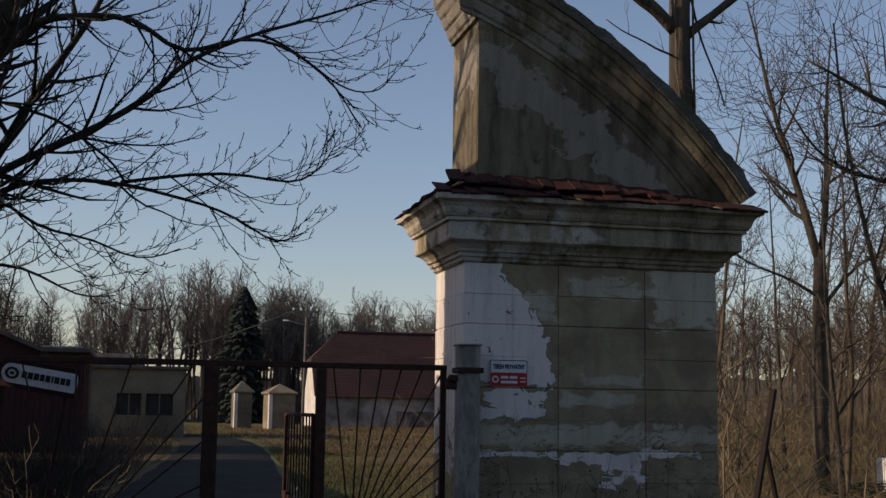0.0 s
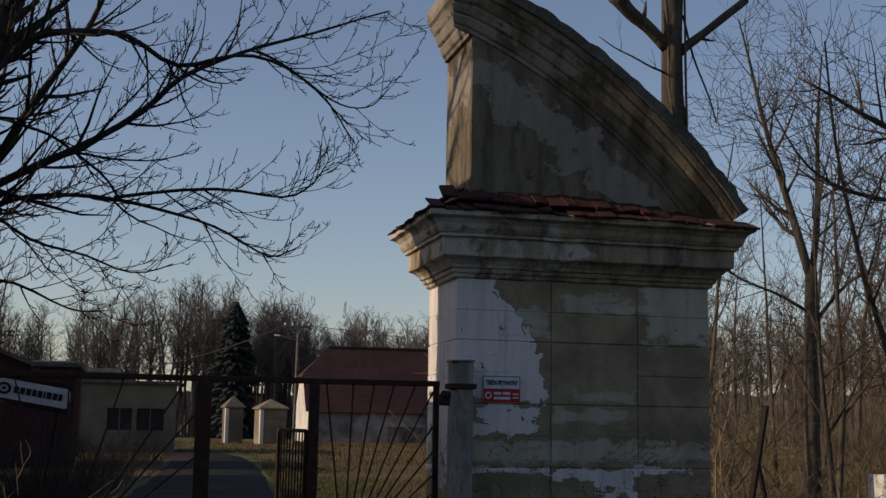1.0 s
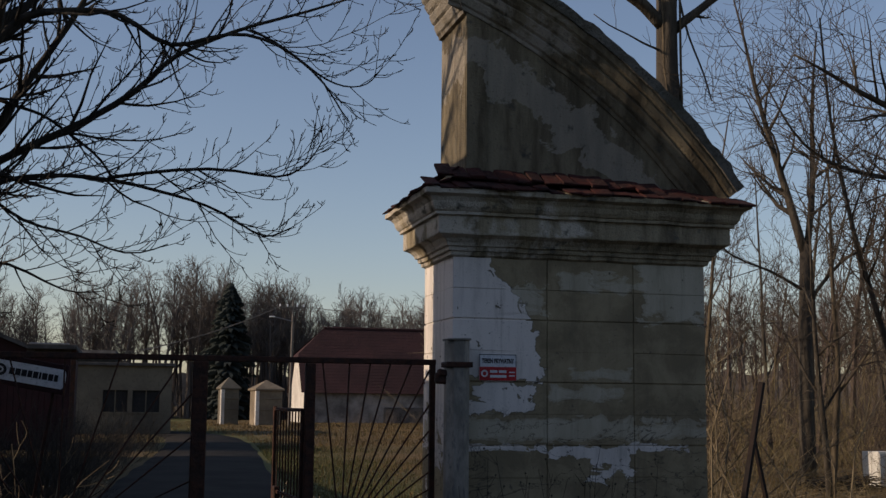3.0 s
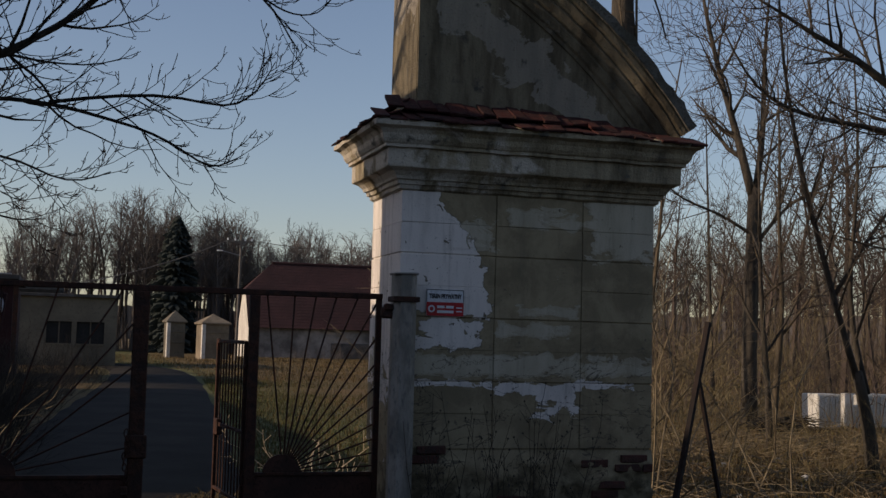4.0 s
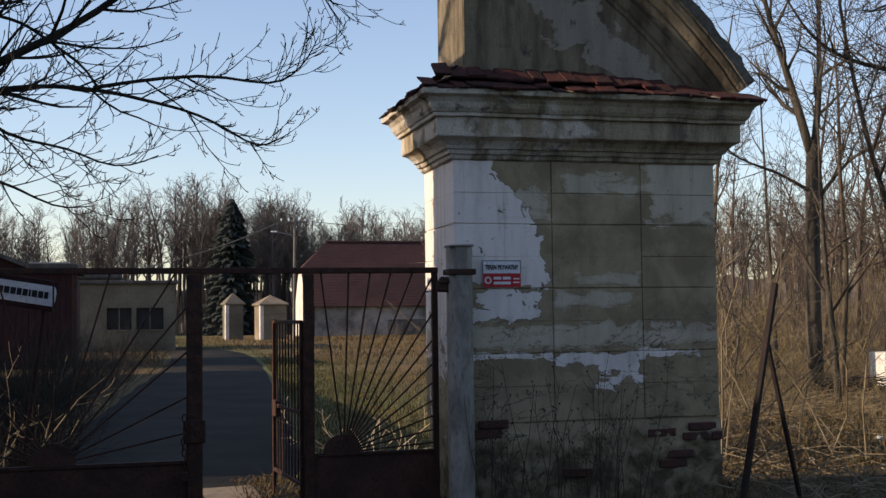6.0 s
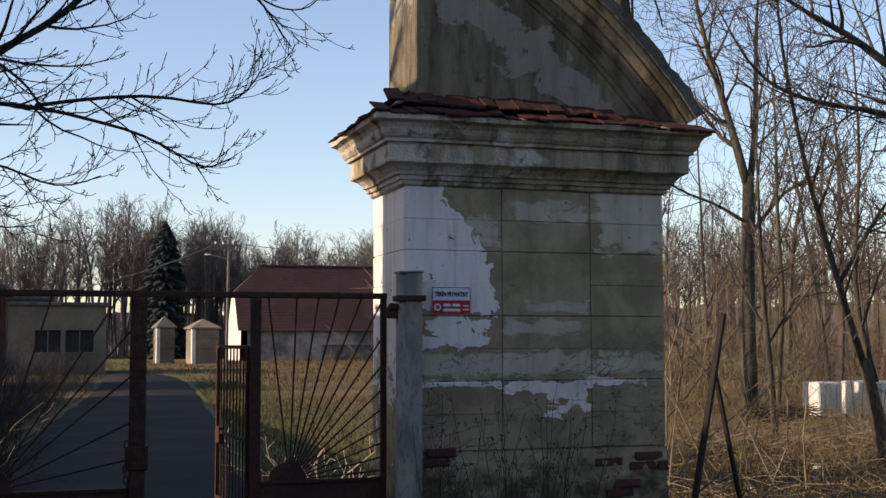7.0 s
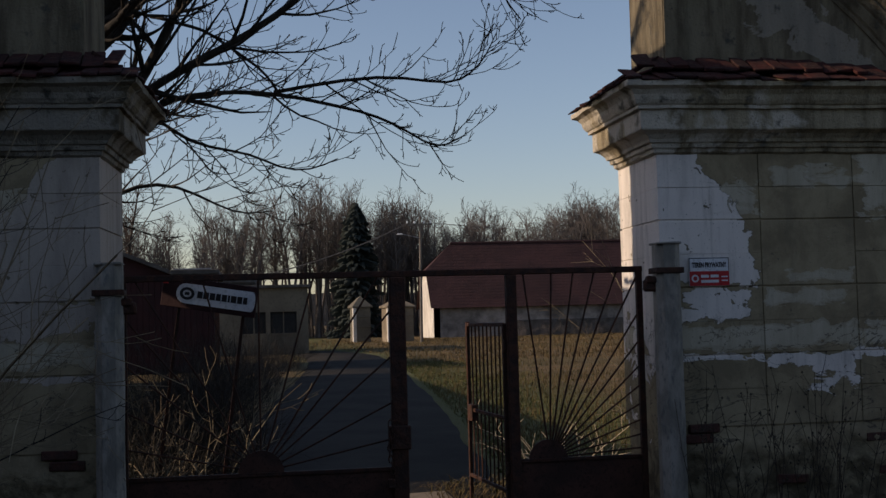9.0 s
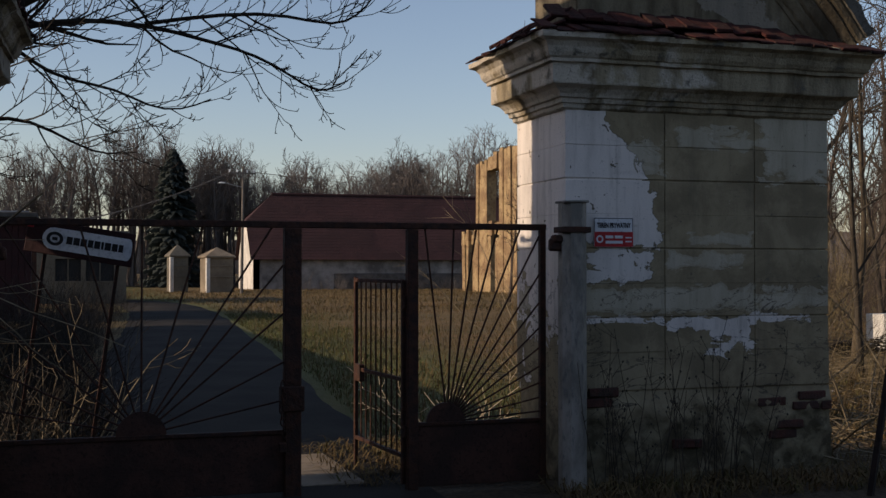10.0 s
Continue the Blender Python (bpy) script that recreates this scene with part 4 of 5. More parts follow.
def build_drive_shader():
    b = thing("drive_shader", "unseen long low building added to shade the drive", "building", (0, 0, 0))
    # Added out of view; the ridge height sets its shadow on the drive.
    x0, x1, y0, y1, ze, zr = -12.2, -7.7, 13.6, 37.0, 2.60, 4.45
    boxed("side_wall", (x1 - 0.25, x1, y0, y1, GZ - 0.1, ze), M_MAROON, b)
    boxed("side_wall", (x0, x0 + 0.25, y0, y1, GZ - 0.1, ze), M_MAROON, b)
    for y in (y0, y1 - 0.25):
        bm = bmesh.new()
        prof = [(x0 + 0.25, GZ - 0.1), (x1 - 0.25, GZ - 0.1), (x1 - 0.25, ze), ((x0 + x1) / 2, zr - 0.12), (x0 + 0.25, ze)]
        f = [bm.verts.new((x, y, z)) for x, z in prof]
        g = [bm.verts.new((x, y + 0.25, z)) for x, z in prof]
        bm.faces.new(f)
        bm.faces.new(g[::-1])
        for i in range(5):
            bm.faces.new((f[i], g[i], g[(i + 1) % 5], f[(i + 1) % 5]))
        part("end_wall", bm, M_MAROON, b)
    for xe in (x0 - 0.3, x1 + 0.3):
        V = []
        for y in (y0 - 0.3, y1 + 0.3):
            V += [(xe, y, ze - 0.02), ((x0 + x1) / 2, y, zr), ((x0 + x1) / 2, y, zr - 0.09), (xe, y, ze - 0.11)]
        link("roof_slope", V, [(0, 1, 5, 4), (3, 7, 6, 2), (0, 4, 7, 3), (0, 3, 2, 1), (4, 5, 6, 7), (1, 2, 6, 5)], M_FELT, b, "dark felt roof slope")


build_drive_shader()


# ---- farm house with a red half-hipped roof ----
def build_house():
    h = thing("farm_house", "long low farm house with dark red tiled roof and lime-washed gable", "house", (0, 0, 0))
    x0, x1, y0, y1 = 11.4, 38.0, 97.0, 104.6
    ze, zr = 2.45, 7.62
    ym = (y0 + y1) / 2
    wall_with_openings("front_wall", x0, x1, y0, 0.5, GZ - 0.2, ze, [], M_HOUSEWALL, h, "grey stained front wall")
    # Added dark strip for the clutter and low shadow before the wall.
    boxed("dark_foot_band", (x0 + 6.5, x1, y0 - 0.12, y0 - 0.004, GZ - 0.2, 1.15), M_FELT, h, "dark band in place of clutter and shade at the wall foot", 0.02, 0.05, random.Random(3))
    bm = bmesh.new()
    prof = [(y0, GZ - 0.2), (y1, GZ - 0.2), (y1, ze), (ym + 1.65, 5.25), (ym - 1.65, 5.25), (y0, ze)]
    a = [bm.verts.new((x0 - 0.02, y, z)) for y, z in prof]
    b = [bm.verts.new((x0 + 0.5, y, z)) for y, z in prof]
    bm.faces.new(a)
    bm.faces.new(b[::-1])
    for i in range(6):
        bm.faces.new((a[i], b[i], b[(i + 1) % 6], a[(i + 1) % 6]))
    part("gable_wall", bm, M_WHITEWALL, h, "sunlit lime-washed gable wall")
    boxed("rear_wall", (x0 + 0.5, x1, y1 - 0.5, y1, GZ - 0.2, ze), M_HOUSEWALL, h)
    # roof planes with tile courses
    rows = 22
    k = 0.018
    for nm, ya, sgn in (("roof_front", y0 - 0.5, 1), ("roof_rear", y1 + 0.5, -1)):
        V, F = [], []
        for i in range(rows):
            f0, f1 = i / rows, (i + 1) / rows
            for f, lift in ((f0, k), (f1, 0.0)):
                y = ya + (ym - ya) * f
                z = (ze - 0.22) + (zr - ze + 0.22) * f + lift
                xl = x0 - 0.3 + (max(0.0, f - 0.58) / 0.42) * 2.4
                xr = x1 + 0.3
                V += [(xl, y, z), (xr, y, z)]
            b_ = len(V) - 4
            F.append((b_, b_ + 1, b_ + 3, b_ + 2))
            if i:
                F.append((b_ - 2, b_ - 1, b_ + 1, b_))
        link(nm, V, F, M_ROOFRED, h, "dark red tiled roof slope")
    V = [(x0 - 0.3, ym - 1.85, 5.2), (x0 - 0.3, ym + 1.85, 5.2), (x0 + 2.1, ym, zr), (x0 - 0.3, ym - 1.85, 5.1), (x0 - 0.3, ym + 1.85, 5.1)]
    link("half_hip", V, [(0, 2, 1), (0, 1, 4, 3)], M_ROOFRED, h)
    bar("ridge", (x0 + 2.1, ym, zr + 0.02), (x1 + 0.3, ym, zr + 0.02), 0.13, M_ROOFRED, h, "ridge tiles", 8)


build_house()


def build_pavilion(x, y, w, eave, apex, material, label, seed):
    p = thing("pavilion", label, "pavilion", (x, y, 0), "garden pavilions")
    p.rotation_euler = (0, 0, radians(9))
    wall_with_openings("front_wall", -w / 2, w / 2, -w / 2, 0.25, GZ - 0.1, eave, [], material, p)
    for nm, d in (("side_wall", (-w / 2, -w / 2 + 0.25, -w / 2 + 0.25, w / 2, GZ - 0.1, eave)), ("side_wall", (w / 2 - 0.25, w / 2, -w / 2 + 0.25, w / 2, GZ - 0.1, eave)), ("rear_wall", (-w / 2 + 0.25, w / 2 - 0.25, w / 2 - 0.25, w / 2, GZ - 0.1, eave))):
        boxed(nm, d, material, p)
    boxed("cornice", (-w / 2 - 0.15, w / 2 + 0.15, -w / 2 - 0.15, w / 2 + 0.15, eave, eave + 0.14), material, p, "plain cornice", 0.03)
    # White only on the west corner, to show the sun on that face.
    boxed("corner_pier", (-w / 2 - 0.10, -w / 2 + 0.16, -w / 2 - 0.10, -w / 2 + 0.16, GZ - 0.1, eave - 0.004), M_WHITEWALL, p, "corner pier coloured white for the sunlit west face", 0.02)
    for z in (0.9, 1.65):
        boxed("string_course", (-w / 2 + 0.17, w / 2 + 0.03, -w / 2 - 0.04, -w / 2 - 0.004, z, z + 0.09), material, p, "shallow plaster band", 0.01)
    o = w / 2 + 0.12
    V = [(-o, -o, eave + 0.14), (o, -o, eave + 0.14), (o, o, eave + 0.14), (-o, o, eave + 0.14), (0, 0, apex)]
    link("roof", V, [(0, 1, 4), (1, 2, 4), (2, 3, 4), (3, 0, 4), (3, 2, 1, 0)], M_SAND if seed else M_PLASTER, p, "low pyramid roof")


build_pavilion(4.88, 90, 1.22, 2.35, 3.25, M_PLASTER, "small square plastered pavilion with pyramid roof", 0)
build_pavilion(7.14, 86, 1.80, 2.25, 3.00, M_SAND, "small sandy plastered pavilion with low roof", 1)


# ---- ruined manor wall ----
def build_ruin():
    r = thing("ruined_manor", "roofless ruined ochre manor wall lit by low sun", "ruin", (0, 0, 0))
    rng = random.Random(12)
    X, th = 25.8, 0.7

    def pier(name, y0, y1, z0, z1, x=X, rag=0.22):
        """A stretch of broken wall with a ragged top, in short uneven lengths."""
        bm = bmesh.new()
        n = max(1, int((y1 - y0) / 0.55))
        for i in range(n):
            a, b = y0 + (y1 - y0) * i / n, y0 + (y1 - y0) * (i + 1) / n
            box(bm, x + rng.uniform(-0.14, 0.14), x + th, a, b, z0, z1 + rng.uniform(-rag, rag), 0.0, 0.05, rng)
        return part(name, bm, M_RUIN, r, "broken ochre plaster and brick wall")

    pier("wall_pier", 83.0, 85.2, GZ - 0.2, 9.2)
    pier("lintel_wall", 80.3, 83.0, 8.5, 9.5)
    pier("parapet_wall", 80.3, 83.0, 3.9, 4.7)
    pier("wall_pier", 77.6, 80.3, GZ - 0.2, 9.7)
    pier("lintel_wall", 75.0, 77.6, 8.5, 9.8)
    pier("parapet_wall", 75.0, 77.6, 3.9, 4.7)
    pier("wall_pier", 72.0, 75.0, GZ - 0.2, 9.6)
    for y0, y1, z in ((80.3, 80.9, 3.9), (82.3, 83.0, 3.9), (85.2, 85.8, 4.0), (86.7, 87.2, 4.4), (88.0, 88.7, 4.1)):
        pier("wall_pier", y0, y1, GZ - 0.2, z, rag=0.3)
    pier("lintel_wall", 85.2, 88.7, 3.3, 4.3, X + 0.1, 0.4)


build_ruin()


# ---- utility pole and wire ----
def build_pole():
    p = thing("utility_pole", "weathered utility pole with crossarm and street lamp", "utility pole", (8.25, 82, 0))
    V, F = [], []
    tube(V, F, [Vector((0, 0, GZ - 0.3)), Vector((0.1, 0, 8.3))], [0.11, 0.075], 8)
    link("pole", V, F, M_POLE, p)
    boxed("crossarm", (-0.9, 0.9, -0.06, 0.06, 7.75, 7.87), M_POLE, p)
    for x in (-0.8, -0.3, 0.35, 0.8):
        boxed("insulator", (x - 0.05, x + 0.05, -0.05, 0.05, 7.87, 8.04), M_SIGNWHITE, p, "white insulator", 0.015)
    bar("lamp_arm", (0, 0, 6.9), (-1.25, -0.4, 7.15), 0.035, M_ZINC, p)
    boxed("lamp_head", (-1.55, -1.15, -0.5, -0.34, 7.09, 7.18), M_SIGNWHITE, p, "pale lamp head", 0.04)


build_pole()
for i, (q, s) in enumerate((((-2.0, 66, 4.0), 0.25), ((-2.4, 66, 4.0), 0.35), ((60, 92, 8.6), 1.2))):
    a, b = Vector((7.5 if i < 2 else 9.0, 82, 7.9)), Vector(q)
    V, F = [], []
    pts = [a.lerp(b, k / 16) - Vector((0, 0, s * 4 * (k / 16) * (1 - k / 16))) for k in range(17)]
    tube(V, F, pts, [0.022] * 17, 4)
    tagged(link("overhead_wire", V, F, M_POLE), "thin sagging overhead wire strung to the utility pole", "wire", "overhead wires")

# ---- the tree whose branches reach over the gate ----
LT = (-5.6, 13.2, GZ - 0.1)
limbs = [
    ([(-5.3, 13.2, 2.6), (-4.6, 13.1, 3.45), (-4.09, 13.0, 3.79), (-3.39, 13.0, 4.18), (-2.62, 13.0, 4.69), (-2.28, 12.9, 5.10), (-1.70, 12.9, 5.38), (-0.91, 12.8, 5.65), (-0.09, 12.7, 5.95)], 0.055, 0.009),
    ([(-5.5, 13.1, 3.6), (-4.8, 12.8, 4.3), (-4.11, 12.6, 4.88), (-3.81, 12.6, 5.29), (-3.43, 12.6, 5.36), (-2.82, 12.6, 5.42), (-2.34, 12.6, 5.01), (-1.73, 12.6, 5.33), (-1.19, 12.6, 5.22), (-0.70, 12.6, 4.80), (-0.45, 12.6, 4.42)], 0.052, 0.006),
    ([(-5.3, 13.2, 2.7), (-4.5, 13.1, 3.3), (-4.08, 13.0, 3.58), (-3.54, 13.0, 3.76), (-2.81, 13.0, 3.74), (-2.23, 13.0, 3.63), (-1.69, 13.0, 3.43), (-1.26, 13.0, 3.18), (-1.0, 12.9, 3.30)], 0.034, 0.007),
    ([(-2.9, 12.95, 3.74), (-1.84, 12.8, 3.92), (-1.13, 12.8, 3.78), (-0.83, 12.8, 3.98), (-0.66, 12.8, 4.33)], 0.020, 0.005),
    ([(-5.2, 13.4, 2.4), (-4.6, 13.4, 3.3), (-4.13, 13.3, 4.05), (-3.88, 13.3, 4.55), (-3.57, 13.3, 5.13), (-3.25, 13.3, 5.66), (-2.9, 13.2, 6.6), (-2.4, 13.1, 7.4)], 0.065, 0.014),
    ([(-5.1, 13.3, 2.5), (-4.5, 13.25, 3.3), (-4.1, 13.2, 3.55), (-3.75, 13.2, 3.28), (-3.13, 13.2, 3.19), (-2.72, 13.2, 2.97), (-2.26, 13.2, 3.11)], 0.028, 0.006),
    ([(-5.2, 13.6, 2.2), (-4.5, 13.8, 2.9), (-3.9, 13.9, 2.95), (-3.3, 13.9, 2.6), (-2.9, 13.9, 2.65)], 0.03, 0.005),
    ([(-5.5, 13.0, 3.9), (-5.0, 12.9, 5.2), (-4.4, 12.8, 6.2), (-3.2, 12.7, 6.7), (-1.9, 12.6, 6.4), (-0.9, 12.5, 6.2)], 0.055, 0.009),
    # Next two limbs are out of view, added to dapple sun on the pediment.
    ([(-5.5, 13.0, 4.4), (-5.9, 12.2, 5.6), (-6.2, 11.4, 6.6), (-6.3, 10.7, 7.3), (-6.2, 10.1, 7.8)], 0.09, 0.02),
    ([(-5.6, 12.9, 5.2), (-6.6, 12.2, 6.1), (-7.4, 11.4, 6.7), (-7.9, 10.8, 7.4)], 0.08, 0.02),
    ([(-5.7, 13.0, 3.8), (-6.6, 13.2, 5.0), (-7.8, 13.4, 5.9)], 0.09, 0.02),
    ([(-5.35, 13.1, 2.9), (-4.85, 12.9, 3.9), (-4.45, 12.8, 4.6), (-4.15, 12.8, 5.35), (-3.85, 12.8, 6.1), (-3.4, 12.7, 7.1)], 0.19, 0.10),
    ([(-1.51, 12.75, 5.38), (-1.14, 12.75, 5.22), (-0.80, 12.7, 4.91), (-0.51, 12.7, 4.81), (-0.23, 12.7, 4.84), (-0.10, 12.7, 5.05)], 0.014, 0.005),
    ([(-4.1, 13.2, 4.55), (-3.8, 13.1, 4.46), (-3.5, 13.1, 4.34), (-3.02, 13.0, 4.02), (-2.83, 13.0, 3.72)], 0.020, 0.012),
    ([(-5.6, 13.1, 5.0), (-5.9, 12.4, 6.8), (-5.2, 12.1, 8.2)], 0.09, 0.02),
]
bare_tree("overhanging_tree", "leafless dark tree with long arching twiggy branches", LT, limbs, 77,
          dict(density=5.6, gain=0.95, depth=3, reach=1.32, shrink=0.44, spread=40, lift=0.17, sag=-0.10, wander=0.085, thin=0.0060, bare=0.10, arch=7, fall=0.72, slim=2.2), M_BARK_DARK, M_BARK_DARK,
          trunk=([(-5.6, 13.2, GZ - 0.1), (-5.55, 13.2, 1.5), (-5.4, 13.15, 3.2), (-5.5, 13.05, 5.2), (-5.6, 13.0, 7.5)], 0.26, 0.12))

# ---- trees beside the pillar ----
vine_tree = bare_tree("vine_clad_tree", "tall lopped tree with sawn limbs and pale climbing stems", (3.92, 14.0, GZ - 0.1),
          [([(3.86, 14, 6.25), (3.52, 13.95, 6.52), (3.30, 13.9, 6.68), (3.02, 13.85, 6.86)], 0.075, 0.095),
           ([(4.0, 14, 6.25), (4.22, 14, 6.45), (4.55, 14.0, 6.72), (4.95, 14.0, 7.05)], 0.062, 0.050),
           ([(4.05, 14, 6.75), (4.14, 14, 6.35), (4.32, 14, 5.85), (4.50, 14, 5.35)], 0.016, 0.010),
           ([(3.80, 14, 5.95), (3.50, 13.9, 6.0), (3.15, 13.9, 6.16), (2.85, 13.9, 6.32)], 0.016, 0.006),
           ([(3.95, 14, 8.2), (4.3, 14.1, 9.0), (4.5, 14.2, 10.0)], 0.05, 0.012)], 5,
          dict(density=1.5, depth=2, reach=0.5, lift=0.2, thin=0.0035), M_BARK, M_TWIG,
          trunk=([(3.92, 14, GZ - 0.1), (3.89, 14, 4), (3.90, 14, 7), (3.95, 14, 9.5)], 0.175, 0.12))
for i in range(7):
    rng = random.Random(300 + i)
    V, F, a = [], [], rng.uniform(0, 6.28)
    pts = []
    for k in range(24):
        a += rng.gauss(0, 0.22)
        z = 0.1 + k * 0.42
        rad = 0.172 - 0.0045 * z
        pts.append(Vector((rad * math.cos(a), rad * math.sin(a), z)))
    tube(V, F, pts, [0.024 - 0.0005 * k for k in range(24)], 5)
    link("climbing_stem", V, F, M_BARK_PALE, vine_tree, smooth=True)
bare_tree("forked_tree", "leafless tree forking into two upright stems", (11.2, 23.0, GZ - 0.1),
          [([(11.28, 23, 4.6), (10.85, 23, 6.1), (10.47, 23, 7.2), (10.05, 23, 8.8), (9.7, 23, 10.2)], 0.10, 0.016),
           ([(11.28, 23, 4.6), (11.5, 23, 6.2), (11.5, 23, 7.9), (11.7, 23, 9.6)], 0.085, 0.016),
           ([(11.25, 23, 3.6), (12.0, 22.8, 4.6), (12.9, 22.6, 5.0), (13.8, 22.5, 5.9)], 0.05, 0.01),
           ([(11.25, 23, 3.9), (10.3, 22.8, 4.3), (9.4, 22.7, 4.5), (8.7, 22.6, 5.0)], 0.04, 0.01)], 6,
          dict(density=3.3, gain=1.2, depth=3, reach=1.7, lift=0.15, thin=0.006, spread=48), M_BARK, M_TWIG,
          trunk=([(11.2, 23, GZ - 0.1), (11.2, 23, 2.5), (11.28, 23, 4.9)], 0.18, 0.12))
bare_tree("leaning_tree", "slender leaning leafless tree with thin limbs", (7.6, 14.0, GZ - 0.1),
          [([(7.34, 14, 1.1), (6.87, 14, 2.55), (6.48, 14, 3.79), (6.18, 14, 5.25), (6.1, 14, 6.6)], 0.048, 0.012),
           ([(7.5, 14, 0.9), (7.3, 14.2, 2.2), (7.6, 14.3, 3.8), (7.5, 14.3, 5.6)], 0.045, 0.01),
           ([(7.0, 14, 2.2), (7.6, 13.9, 3.2), (8.4, 13.8, 4.0)], 0.035, 0.01)], 9,
          dict(density=3.4, gain=1.25, depth=3, reach=1.4, lift=0.15, thin=0.005), M_BARK, M_TWIG,
          trunk=([(7.6, 14, GZ - 0.1), (7.52, 14, 0.5), (7.34, 14, 1.2)], 0.10, 0.07))
bare_tree("spreading_tree", "leafless tree reaching dark boughs over the waste ground", (9.6, 12.4, GZ - 0.1),
          [([(9.4, 12.3, 2.6), (8.2, 12.1, 3.4), (6.9, 12.0, 4.2), (6.24, 12, 4.59), (5.74, 12, 4.88), (5.16, 12, 5.09), (4.5, 12, 5.4)], 0.085, 0.012),
           ([(9.4, 12.5, 2.9), (8.2, 12.9, 3.9), (7.0, 13, 4.26), (6.05, 13, 4.28), (5.5, 13, 4.42), (5.05, 13, 4.73), (4.6, 13, 5.5)], 0.05, 0.008),
           ([(9.5, 12.4, 3.4), (8.6, 12.3, 5.2), (7.2, 12.2, 6.2), (5.8, 12.1, 6.6)], 0.07, 0.012),
           ([(9.3, 12.5, 1.9), (8.2, 12.8, 2.6), (7.2, 13.0, 2.7), (6.3, 13.1, 2.9)], 0.035, 0.007)], 13,
          dict(density=4.0, gain=1.2, depth=3, reach=1.4, lift=0.12, thin=0.005, spread=48), M_BARK, M_TWIG,
          trunk=([(9.6, 12.4, GZ - 0.1), (9.5, 12.4, 2.0), (9.45, 12.4, 4.5), (9.6, 12.4, 7.0)], 0.17, 0.08))
rng = random.Random(31)
spots = [(5.0, 19.5, 6.0), (6.8, 20, 5.2), (8.3, 17.6, 5.0), (9.2, 19.0, 6.4), (12.8, 18.5, 6.5), (14.5, 21, 7), (13.0, 26, 8), (16, 27, 8), (9.0, 28, 7.5), (18, 24, 7), (7.6, 24, 7.5), (10.2, 26, 8.5), (14.8, 17, 6.5), (6.0, 23, 6.5), (12.2, 30, 9), (15.5, 32, 9)]
for x, y, h in spots:
    tr, li = grown_limbs(rng, (x, y, GZ - 0.1), h, 0.055 + 0.008 * h / 5, 7, 0.25, 38, 2.0)
    bare_tree("sapling", "thin leafless sapling among tan thicket stems", (x, y, GZ - 0.1), li, rng.randint(1, 9999),
              dict(density=3.5, gain=1.25, depth=3, reach=1.25, thin=0.006, spread=46), M_BARK_PALE if rng.random() < 0.25 else M_BARK, M_TWIG, trunk=tr, group="saplings")


# ---- stands of far trees and brush ----
def distant_ridge():
    """Low wooded skyline far beyond everything else."""
    V, F = [], []
    n = 700
    for i in range(n + 1):
        a = radians(-100 + 200 * i / n)
        p = Vector((420 * math.sin(a), 420 * math.cos(a), 0))
        h = (13 if a > 0.28 else 10.5) + 4 * noise.noise(Vector((i * 0.02, 0, 0))) + 2.0 * noise.noise(Vector((i * 0.21, 3, 0))) + 1.6 * noise.noise(Vector((i * 0.9, 7, 0)))
        V += [(p.x, p.y, GZ - 1), (p.x, p.y, h)]
    for i in range(n):
        F.append((2 * i, 2 * i + 2, 2 * i + 3, 2 * i + 1))
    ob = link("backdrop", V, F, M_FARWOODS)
    tagged(ob, "distant wooded skyline coloured paler for haze", "backdrop", kind="structure")


distant_ridge()


def tree_variant(seed, height, r, opt):
    rng = random.Random(seed)
    tr, li = grown_limbs(rng, (0, 0, 0), height, r, 17, 0.45, 42, height * 0.20, 0.70)
    wood, twig = ([], []), ([], [])
    run, r0, r1 = tr
    tube(*wood, run, [r0 + (r1 - r0) * i / 5 for i in range(6)], 5)
    for run, r0, r1 in li:
        rr = [r0 + (r1 - r0) * i / (len(run) - 1) for i in range(len(run))]
        tube(*wood, run, rr, 4, cap=False)
        sprout(rng, wood, wood, run, rr, opt["depth"], opt)
    return np.array([tuple(v) for v in wood[0]]), wood[1]


def scatter(name, label, category, variants, places, material):
    """Many copies of a few shapes, turned and scaled, in one mesh."""
    V, F, base = [], [], 0
    for k, (x, y, z, s, a) in enumerate(places):
        v, f = variants[k % len(variants)]
        c, sn = math.cos(a), math.sin(a)
        rot = np.array([[c, -sn, 0], [sn, c, 0], [0, 0, 1]])
        V.append(v @ rot.T * s + (x, y, z))
        F += [tuple(i + base for i in q) for q in f]
        base += len(v)
    me = bpy.data.meshes.new(name)
    me.from_pydata(np.concatenate(V).tolist(), [], F)
    me.materials.append(material)
    return tagged(new(name, me), label, category, kind="stuff")


far_opt = {**OPT, "spike": True, "density": 2.6, "gain": 1.9, "depth": 2, "reach": 1.15, "shrink": 0.6, "spread": 44, "lift": 0.14, "thin": 0.020, "split": 0.0}
variants = [tree_variant(100 + i, 13.0, 0.19, far_opt) for i in range(5)]
rng = random.Random(41)
places = []
for i in range(640):
    x = rng.uniform(-40, 38)
    y = 116 + abs(rng.gauss(0, 14))
    tall = 0.90 + 0.10 * math.sin(x * 0.21 + 1.0) + 0.06 * math.sin(x * 0.63) + rng.uniform(-0.08, 0.12)
    if x < 3 and rng.random() < 0.5:
        continue
    if x > 22:
        tall *= 0.88
    places.append((x, y, GZ - 0.2, tall, rng.uniform(0, 6.28)))
places += [(rng.uniform(34, 125), rng.uniform(100, 150), GZ - 0.2, rng.uniform(0.85, 1.15), rng.uniform(0, 6.28)) for i in range(230)]
